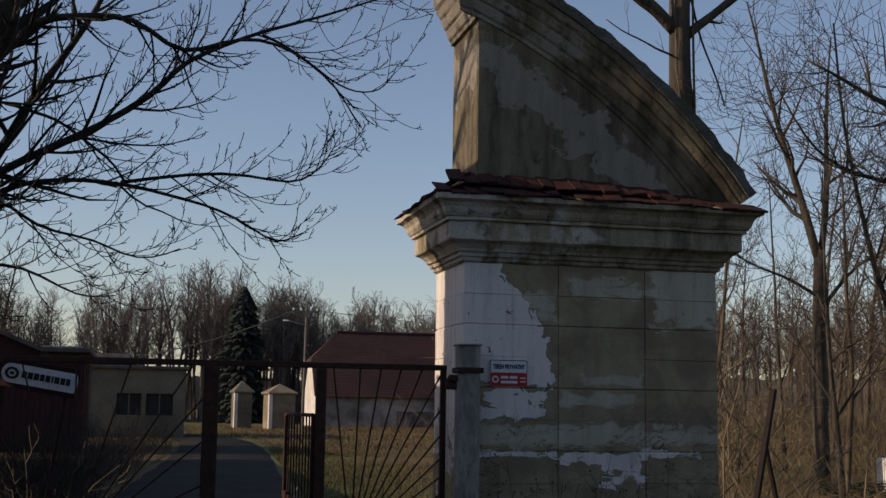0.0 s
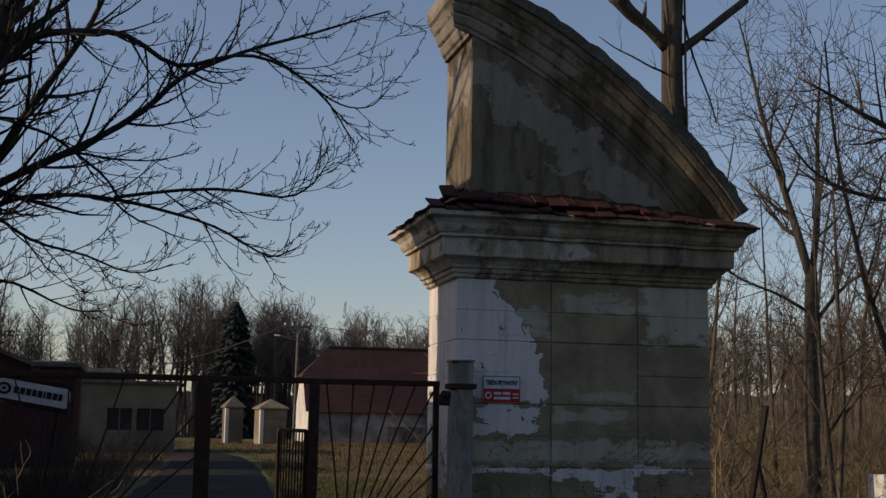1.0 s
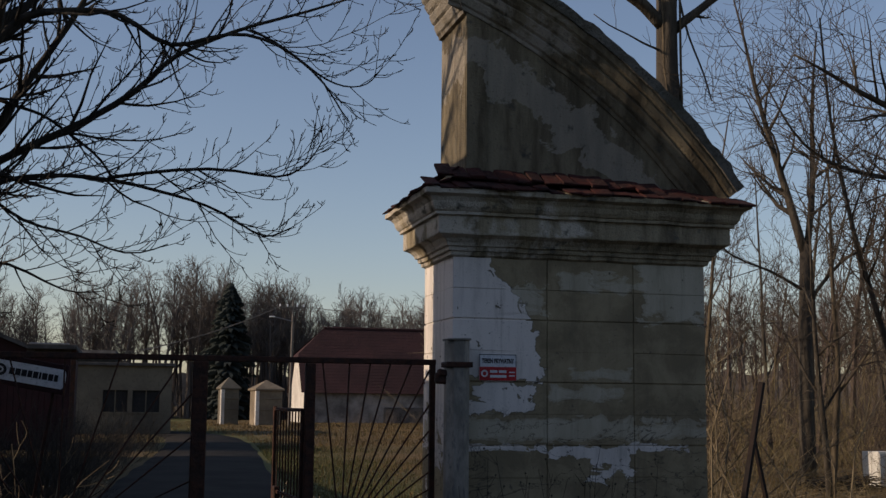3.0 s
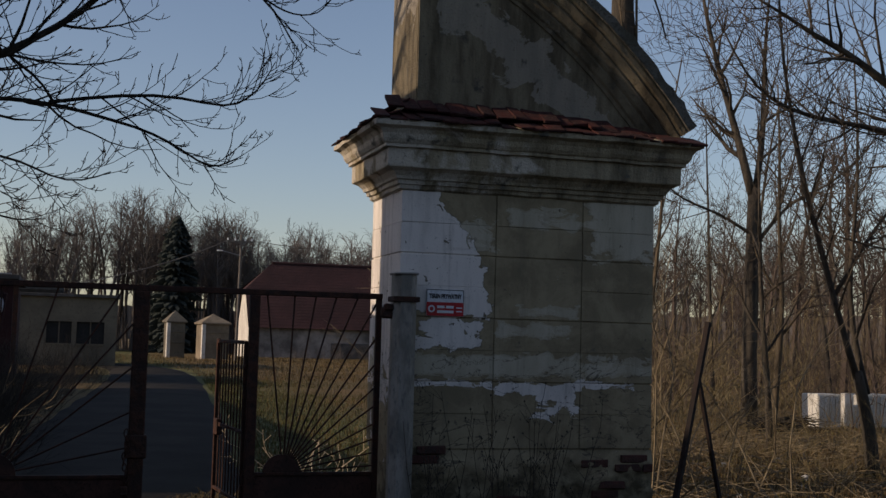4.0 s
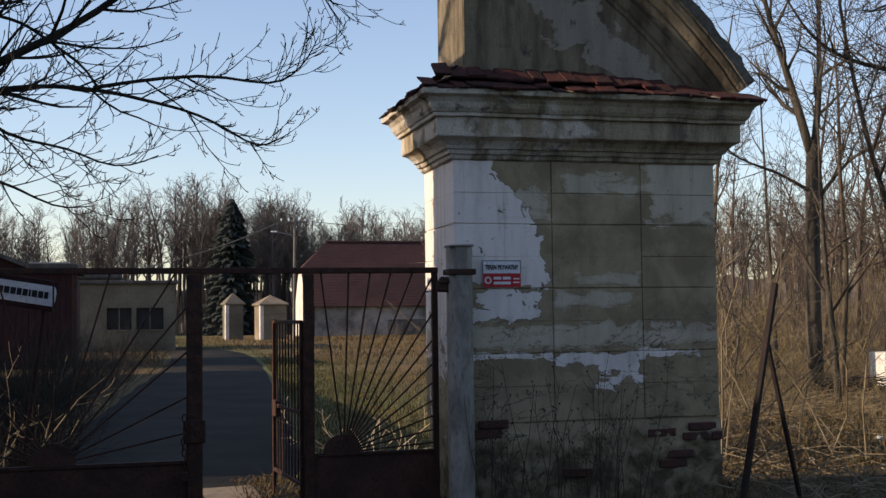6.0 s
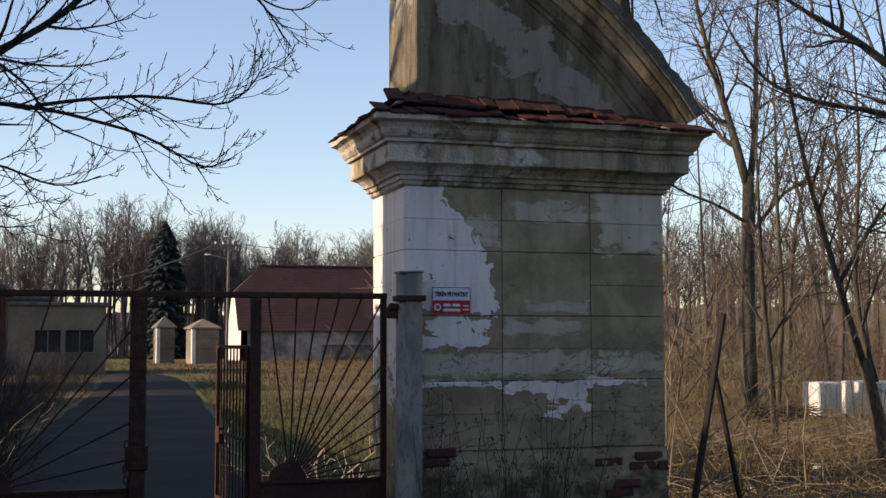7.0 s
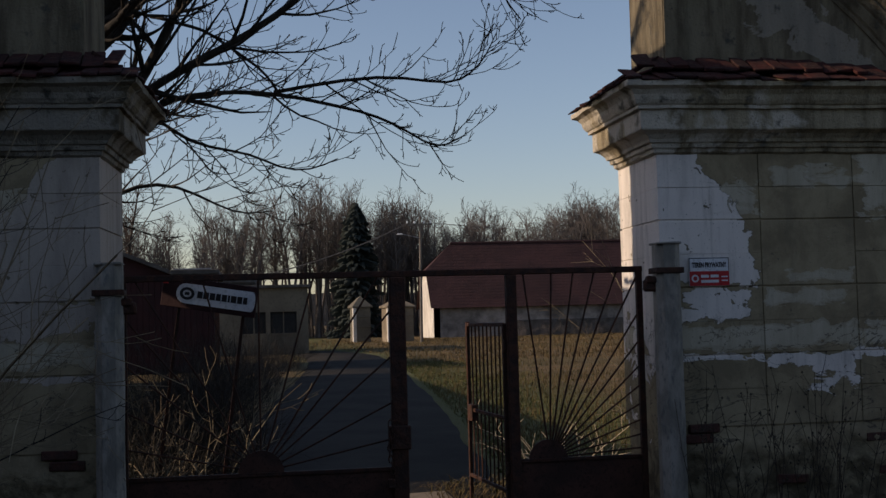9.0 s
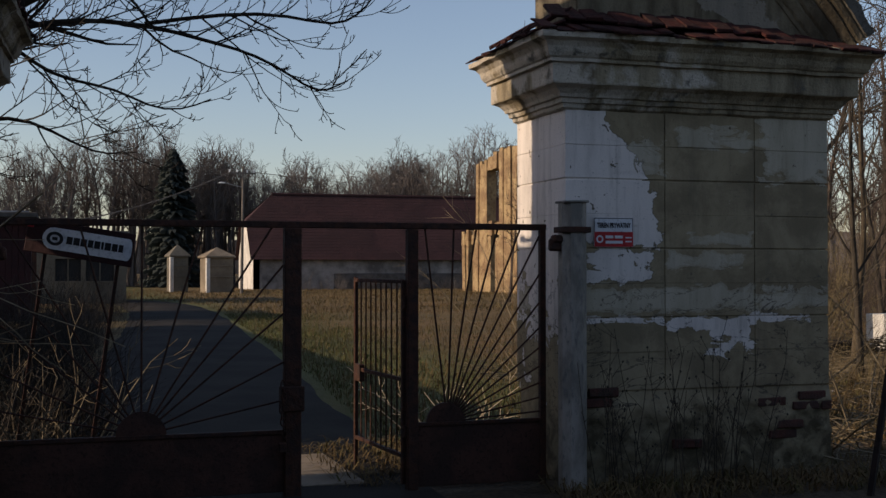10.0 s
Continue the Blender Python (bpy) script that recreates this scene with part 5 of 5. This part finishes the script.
scatter("far_woods", "distant belt of bare trees coloured hazy grey", "woods", variants, places, M_FARWOODS)
places = [(rng.uniform(40, 150), rng.uniform(95, 150), GZ - 0.2, rng.uniform(0.7, 1.0), rng.uniform(0, 6.28)) for i in range(70)]
places += [(rng.uniform(16, 70), rng.uniform(34, 75), GZ - 0.2, rng.uniform(0.42, 0.68), rng.uniform(0, 6.28)) for i in range(66)]
places += [(rng.uniform(9 + 0.3 * q, 30 + q), q, GZ - 0.2, rng.uniform(0.5, 0.75), rng.uniform(0, 6.28)) for q in [rng.uniform(26, 42) for i in range(34)]]
scatter("waste_ground_trees", "bare young trees standing on the waste ground", "woods", variants, places, M_WOODS)
places = [(rng.uniform(-30, -9), rng.uniform(16, 58), GZ - 0.2, rng.uniform(0.5, 0.85), rng.uniform(0, 6.28)) for i in range(20)]
places += [(-7.6, 54, GZ - 0.2, 0.55, 3.3), (-8.6, 53, GZ - 0.2, 0.6, 5.0)]
places = [q for q in places if not (-13.5 < q[0] < -4 and (12 < q[1] < 38.5 or 41 < q[1] < 50.5))]
scatter("drive_side_trees", "bare trees and scrub beside the drive", "woods", variants, places, M_WOODS)


def bush_variant(seed, height, stems, spread, r):
    rng = random.Random(seed)
    V, F = [], []
    o = {**OPT, "spike": True, "density": 3.2 / max(height, 0.5) * 1.8, "gain": 1.0, "depth": 2, "reach": height * 0.28, "spread": 34, "lift": 0.12, "thin": r * 0.35, "split": 0.0, "bare": 0.3}
    for s in range(stems):
        a = rng.uniform(0, 6.28)
        d = Vector((math.cos(a) * spread, math.sin(a) * spread, 1)) * 1.0
        p = Vector((rng.gauss(0, 0.12 * height), rng.gauss(0, 0.12 * height), 0))
        run = bent(rng, p, d, height * rng.uniform(0.5, 1.15), 4, 0.20, 0.0)
        rr = [r * (1 - 0.17 * k) for k in range(5)]
        tube(V, F, run, rr, 4, cap=False)
        sprout(rng, (V, F), (V, F), run, rr, 2, o)
    return np.array([tuple(v) for v in V]), F


bushes = [bush_variant(200 + i, 2.6, 7, 0.55, 0.0105) for i in range(5)]
places = []
for i in range(300):
    y = rng.uniform(20.5, 52)
    x = rng.uniform(3.4 + max(0, (y - 14) * 0.36), 8 + y * 0.75)
    places.append((x, y, GZ - 0.05, rng.uniform(0.55, 1.25) * (0.8 + y / 70), rng.uniform(0, 6.28)))
scatter("thicket", "dense tan leafless brush on the waste ground", "brush", bushes, places[:120], M_THICKET)
scatter("dark_thicket", "dense dark leafless brush on the waste ground", "brush", bushes[::-1], places[120:225], M_WOODS)
places = [(rng.uniform(-60, 40), rng.uniform(113, 118), GZ - 0.1, rng.uniform(0.8, 1.5), rng.uniform(0, 6.28)) for i in range(150)]
places += [(rng.uniform(13, 34), rng.uniform(93, 96), GZ - 0.1, rng.uniform(0.25, 0.65), rng.uniform(0, 6.28)) for i in range(110)]
places += [(rng.uniform(-60, 40), rng.uniform(118, 126), GZ - 0.1, rng.uniform(1.4, 2.2), rng.uniform(0, 6.28)) for i in range(110)]
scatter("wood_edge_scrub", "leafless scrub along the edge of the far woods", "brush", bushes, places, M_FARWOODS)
places = [(road_x(q) - rng.uniform(1.7, 3.6), q, GZ - 0.05, rng.uniform(0.3, 0.60), rng.uniform(0, 6.28)) for q in [rng.uniform(14, 50) for i in range(170)]]
scatter("verge_brush", "low leafless brush beside the drive", "brush", bushes, places, M_TWIG)


def build_spruce():
    s = thing("spruce", "dark green conical spruce in front of bare woods", "tree", (6.65, 112.5, GZ))
    rng = random.Random(17)
    V, F = [], []
    tube(V, F, [Vector((0, 0, -0.2)), Vector((0, 0, 12.6))], [0.22, 0.03], 7)
    link("trunk", V, F, M_BARK, s)
    V, F = [], []
    for i in range(760):
        f = (i + rng.random()) / 760
        z = 0.7 + 11.7 * f
        a = i * 2.399 + rng.uniform(-0.3, 0.3)
        reach = 2.05 * (1 - f ** 2.1) ** 0.85 * rng.uniform(0.35, 1.25) * (1 + 0.14 * math.sin(a * 2 + z * 1.3)) + 0.10
        d = Vector((math.cos(a), math.sin(a), 0))
        p0, p1 = Vector((0, 0, z)), d * reach + Vector((0, 0, z - reach * rng.uniform(0.0, 0.35)))
        for k in range(7):
            q = p0.lerp(p1, 0.2 + 0.8 * k / 6)
            w = Vector((-d.y, d.x, 0)) * rng.uniform(0.12, 0.30)
            b = len(V)
            V += [q + w, q - w, q + d * 0.4 + Vector((0, 0, -0.35)), q + Vector((0, 0, -0.5)) + w * 0.4]
            F += [(b, b + 1, b + 2), (b, b + 2, b + 3)]
    link("crown", V, F, M_SPRUCE, s)


build_spruce()


# ---- pale panels dumped among the brush ----
def build_panels():
    rng = random.Random(2)
    for x, y, w, h in ((12.75, 22.4, 0.55, 0.72), (13.95, 22.6, 0.75, 0.72)):
        p = thing("panel_crate", "dirty white panelled crate dumped among bare brush", "crate", (x, y, GZ), "dumped crates")
        boxed("body", (-w / 2, w / 2, 0, 0.6, 0, h), M_TARP, p, chamfer=0.012, jit=0.01, rng=rng)
        for i in range(4):
            xx = -w / 2 + w * (i + 0.5) / 4
            boxed("slat", (xx - w * 0.105, xx + w * 0.105, -0.018, -0.002, 0.03, h - 0.03), M_TARP, p, chamfer=0.004)


build_panels()


def litter_bits():
    rng = random.Random(44)
    for i in range(12):
        x, y = rng.uniform(4.0, 9.5), rng.uniform(10.5, 16)
        s = rng.uniform(0.03, 0.07)
        bm = bmesh.new()
        bmesh.ops.create_icosphere(bm, subdivisions=1, radius=s)
        for v in bm.verts:
            v.co += Vector([rng.gauss(0, s * 0.25) for _ in range(3)])
            v.co.z = v.co.z * 0.6
        ob = part("litter_scrap", bm, M_TARP)
        ob.location = (x, y, GZ + s * 0.45)
        tagged(ob, "crumpled pale scrap of litter on dead grass", "litter", "litter scraps")


litter_bits()


# ---- grass, weeds and twigs ----
def blades(name, label, spots, material, lo, hi, width, lean, category="grass"):
    rng = random.Random(len(spots))
    V, F = [], []
    for x, y, z in spots:
        h = rng.uniform(lo, hi)
        a = rng.uniform(0, 6.28)
        d = Vector((math.cos(a), math.sin(a), 0))
        w = Vector((-d.y, d.x, 0)) * width * rng.uniform(0.6, 1.3)
        p = Vector((x, y, z))
        k = rng.uniform(0.2, 1.0) * lean
        m = p + d * (h * 0.35 * k) + Vector((0, 0, h * 0.6))
        t = p + d * (h * k) + Vector((0, 0, h * (0.95 - 0.35 * k)))
        b = len(V)
        V += [p - w, p + w, m + w * 0.7, m - w * 0.7, t]
        F += [(b, b + 1, b + 2, b + 3), (b + 3, b + 2, b + 4)]
    ob = link(name, V, F, material)
    return tagged(ob, label, category, kind="stuff")


rng = random.Random(60)


spots = []
while len(spots) < 42000:
    y = 11.4 + 42 * rng.random() ** 1.6
    x = rng.uniform(-1.5, 6 + y * 0.55)
    if x < road_x(y) + 1.75 or (0 < x < 2.4 and y < 11.3):
        continue
    spots.append((x, y, GZ - 0.02))
verge = [(road_x(q) + 1.7 + abs(rng.gauss(0, 2.0)), q, GZ - 0.02) for q in [rng.uniform(12.5, 46) for i in range(16000)]]
blades("verge_grass", "short winter-green grass along the drive edge", verge, M_VERGE, 0.05, 0.15, 0.007, 1.4)
blades("dead_grass", "matted tan dead grass of the field", spots, M_GRASS, 0.06, 0.24, 0.006, 1.2)
spots = []
while len(spots) < 34000:
    y = rng.uniform(45, 98)
    x = rng.uniform(-2, 46)
    if abs(x - road_x(y)) < 1.9:
        continue
    spots.append((x, y, GZ - 0.03))
blades("far_grass", "tan dead grass of the far field", spots, M_GRASS, 0.10, 0.30, 0.014, 1.5)
spots = [(rng.uniform(2.3, 12), rng.uniform(8.4, 17), GZ - 0.02) for i in range(16000)]
spots += [(rng.uniform(-0.2, 2.6), rng.uniform(9.2, 9.95), GZ - 0.02) for i in range(1400)]
spots += [(rng.uniform(-1.6, 0.1), rng.uniform(10.3, 12.5), GZ - 0.02) for i in range(1800)]
blades("pillar_grass", "coarse dead grass and leaf litter round the pillar foot", spots, M_GRASS, 0.05, 0.22, 0.006, 2.6)


slab = thing("paving_slab", "worn tan concrete slab behind the wicket", "slab", (-1.68, 11.2, GZ))
boxed("paving", (-0.24, 0.24, -0.75, 0.75, -0.05, 0.035), M_SAND, slab, chamfer=0.012, jit=0.01, rng=random.Random(4))


def weeds():
    """Dry stalks with seed heads in front of the pillar."""
    rng = random.Random(71)
    V, F = [], []
    for i in range(46):
        x, y = rng.uniform(0.1, 1.55), rng.uniform(9.45, 9.9)
        run = bent(rng, Vector((x, y, GZ - 0.02)), Vector((rng.gauss(0, 0.12), rng.gauss(0, 0.05), 1)), rng.uniform(0.35, 1.25), 5, 0.06, 0.0)
        tube(V, F, run, [0.0045, 0.004, 0.0035, 0.003, 0.0025, 0.002], 3, cap=False)
        for k in range(rng.randint(2, 6)):
            s = rng.uniform(2.0, 4.9)
            j = min(int(s), 4)
            p = run[j].lerp(run[j + 1], s - j)
            tip = bent(rng, p, Vector((rng.gauss(0, 0.6), rng.gauss(0, 0.3), 0.9)), rng.uniform(0.05, 0.22), 2, 0.1, 0)
            tube(V, F, tip, [0.0025, 0.002, 0.0016], 3, cap=False)
            e = tip[-1]
            tube(V, F, [e, e + Vector((0, 0, 0.008)), e + Vector((0, 0, 0.018))], [0.003, 0.009, 0.003], 4)
    ob = link("dry_weeds", V, F, M_TWIG)
    tagged(ob, "dry brown weed stalks with seed heads before the pillar", "weeds", kind="stuff")


weeds()


def bramble(name, label, at, height, stems, seed, material, spread):
    rng = random.Random(seed)
    b = thing(name, label, "shrub", at)
    o = {**OPT, "density": 3.0, "gain": 1.2, "depth": 2, "reach": height * 0.35, "spread": 45, "lift": 0.1, "thin": 0.0032, "split": 0.0, "bare": 0.2}
    r = 0.008 * max(1.0, height / 2)
    for s in range(stems):
        V, F = [], []
        a = rng.uniform(0, 6.28)
        d = Vector((math.cos(a) * spread, math.sin(a) * spread, 1))
        run = bent(rng, Vector((rng.gauss(0, 0.15), rng.gauss(0, 0.12), -0.03)), d, height * rng.uniform(0.7, 1.2), 5, 0.12, -0.1)
        rr = [r * (1 - 0.125 * k) for k in range(6)]
        tube(V, F, run, rr, 4, cap=False)
        sprout(rng, (V, F), (V, F), run, rr, 2, o)
        link("stem", V, F, material, b)
    return b


bramble("shrub", "leafless shrub before the shed, coloured pale for sunlit tips", (-3.75, 10.85, GZ), 1.25, 18, 5, M_LITSTEM, 0.6)
bramble("shrub", "leafless shrub in deep shade beside the drive", (-4.1, 11.4, GZ), 1.0, 14, 6, M_TWIG, 0.6)
bramble("shrub", "arching leafless shrub before the shaded pillar", (-5.35, 8.0, GZ), 3.0, 15, 7, M_LITSTEM, 0.45)
bramble("shrub", "fallen branches behind the gate panel, coloured bright for sunlight", (-0.45, 11.6, GZ), 1.05, 11, 8, M_LITBRANCH, 1.2)


def leaning_boughs():
    """Long thin boughs that lean in front of the shaded pillar."""
    b = thing("leaning_shrub", "long thin leafless boughs leaning before the shaded pillar", "shrub", (-6.05, 7.9, GZ))
    rng = random.Random(19)
    o = {**OPT, "density": 2.6, "gain": 1.0, "depth": 2, "reach": 0.45, "spread": 38, "lift": 0.1, "thin": 0.003, "split": 0.0, "bare": 0.35}
    # The last value marks boughs coloured pale as if the sun caught them.
    for lean, rise, length, r, pale in ((0.62, 0.85, 3.0, 0.011, 0), (0.80, 0.75, 2.6, 0.010, 0), (0.50, 0.95, 3.3, 0.012, 0), (0.95, 0.62, 2.3, 0.009, 1), (0.72, 0.70, 2.4, 0.010, 1), (0.40, 1.0, 3.0, 0.011, 0)):
        V, F = [], []
        run = bent(rng, Vector((rng.uniform(-0.1, 0.1), rng.uniform(-0.1, 0.1), -0.03)), Vector((lean, rng.uniform(-0.06, 0.06), rise)), length, 7, 0.07, -0.04)
        rr = [r * (1 - 0.11 * k) for k in range(8)]
        tube(V, F, run, rr, 5)
        sprout(rng, (V, F), (V, F), run, rr, 2, o)
        link("bough", V, F, M_LITSTEM if pale else M_BARK_DARK, b)


leaning_boughs()
rng = random.Random(83)
places = [(rng.uniform(-4.0, -3.2), rng.uniform(12.3, 14.5), GZ - 0.03, rng.uniform(0.22, 0.48), rng.uniform(0, 6.28)) for i in range(34)]
places += [(road_x(q) - rng.uniform(1.75, 2.6), q, GZ - 0.03, rng.uniform(0.15, 0.32), rng.uniform(0, 6.28)) for q in [rng.uniform(13, 30) for i in range(40)]]
places += [(rng.uniform(-4.9, -3.45), rng.uniform(11.3, 16), GZ - 0.03, rng.uniform(0.25, 0.46), rng.uniform(0, 6.28)) for i in range(75)]
places += [(rng.uniform(-4.6, -3.35), rng.uniform(15.5, 24), GZ - 0.03, rng.uniform(0.30, 0.55), rng.uniform(0, 6.28)) for i in range(70)]
scatter("hedge_scrub", "dense dark leafless scrub beside the drive", "brush", bushes, places, M_BARK_DARK)


stems = [bush_variant(260 + i, 3.4, 3, 0.32, 0.0115) for i in range(4)]
places = [(rng.uniform(3.1, 3.4 + 0.42 * (q - 9)), q, GZ - 0.03, rng.uniform(0.6, 1.0), rng.uniform(0, 6.28)) for q in [rng.uniform(11.8, 22) for i in range(28)]]
scatter("pale_saplings", "thin sapling stems beside the pillar, coloured pale for sunlight", "brush", stems, places, M_LITSTEM)


def fallen_sticks():
    """Loose twigs and bramble stems lying criss-cross on the waste ground."""
    rng = random.Random(91)
    V, F = [], []
    for i in range(2800):
        y = rng.uniform(8.6, 20)
        x = rng.uniform(2.4, 6 + y * 0.5)
        a = rng.uniform(0, 6.28)
        d = Vector((math.cos(a), math.sin(a), rng.uniform(-0.05, 0.45)))
        run = bent(rng, Vector((x, y, GZ + rng.uniform(0, 0.10))), d, rng.uniform(0.25, 1.1), 3, 0.18, -0.15)
        for q in run:
            q.z = max(q.z, GZ + 0.005)
        r = rng.uniform(0.003, 0.009)
        tube(V, F, run, [r, r * 0.85, r * 0.7, r * 0.4], 3, cap=False)
    ob = link("fallen_sticks", V, F, M_LITSTEM)
    tagged(ob, "criss-cross fallen twigs and bramble stems on dead grass", "sticks", kind="stuff")


fallen_sticks()


def brush_pile():
    """A low heap of dark cut branches on the waste ground."""
    p = thing("brush_pile", "low heap of dark cut branches on dead grass", "brush pile", (11.2, 21.6, GZ))
    rng = random.Random(97)
    for i in range(70):
        V, F = [], []
        x = rng.uniform(-0.75, 0.75)
        z = rng.uniform(0.03, 0.30) * (1 - (x / 0.95) ** 2)
        a = rng.gauss(0, 0.45)
        run = bent(rng, Vector((x, rng.uniform(-0.25, 0.25), z)) - Vector((math.cos(a), 0, 0)) * 0.3, Vector((math.cos(a), math.sin(a), rng.uniform(-0.15, 0.2))), rng.uniform(0.4, 1.0), 4, 0.12, -0.1)
        for q in run:
            q.z = max(q.z, 0.015)
        r = rng.uniform(0.008, 0.022)
        tube(V, F, run, [r, r * 0.9, r * 0.8, r * 0.7, r * 0.5], 4)
        link("branch", V, F, M_BARK_DARK, p)


brush_pile()
rng = random.Random(95)
places = [(rng.uniform(2.9, 4 + q * 0.5), q, GZ - 0.03, rng.uniform(0.18, 0.48), rng.uniform(0, 6.28)) for q in [rng.uniform(10.6, 21) for i in range(100)]]
scatter("bramble_scrub", "low tangled leafless bramble on the waste ground", "brush", bushes, places, M_THICKET)
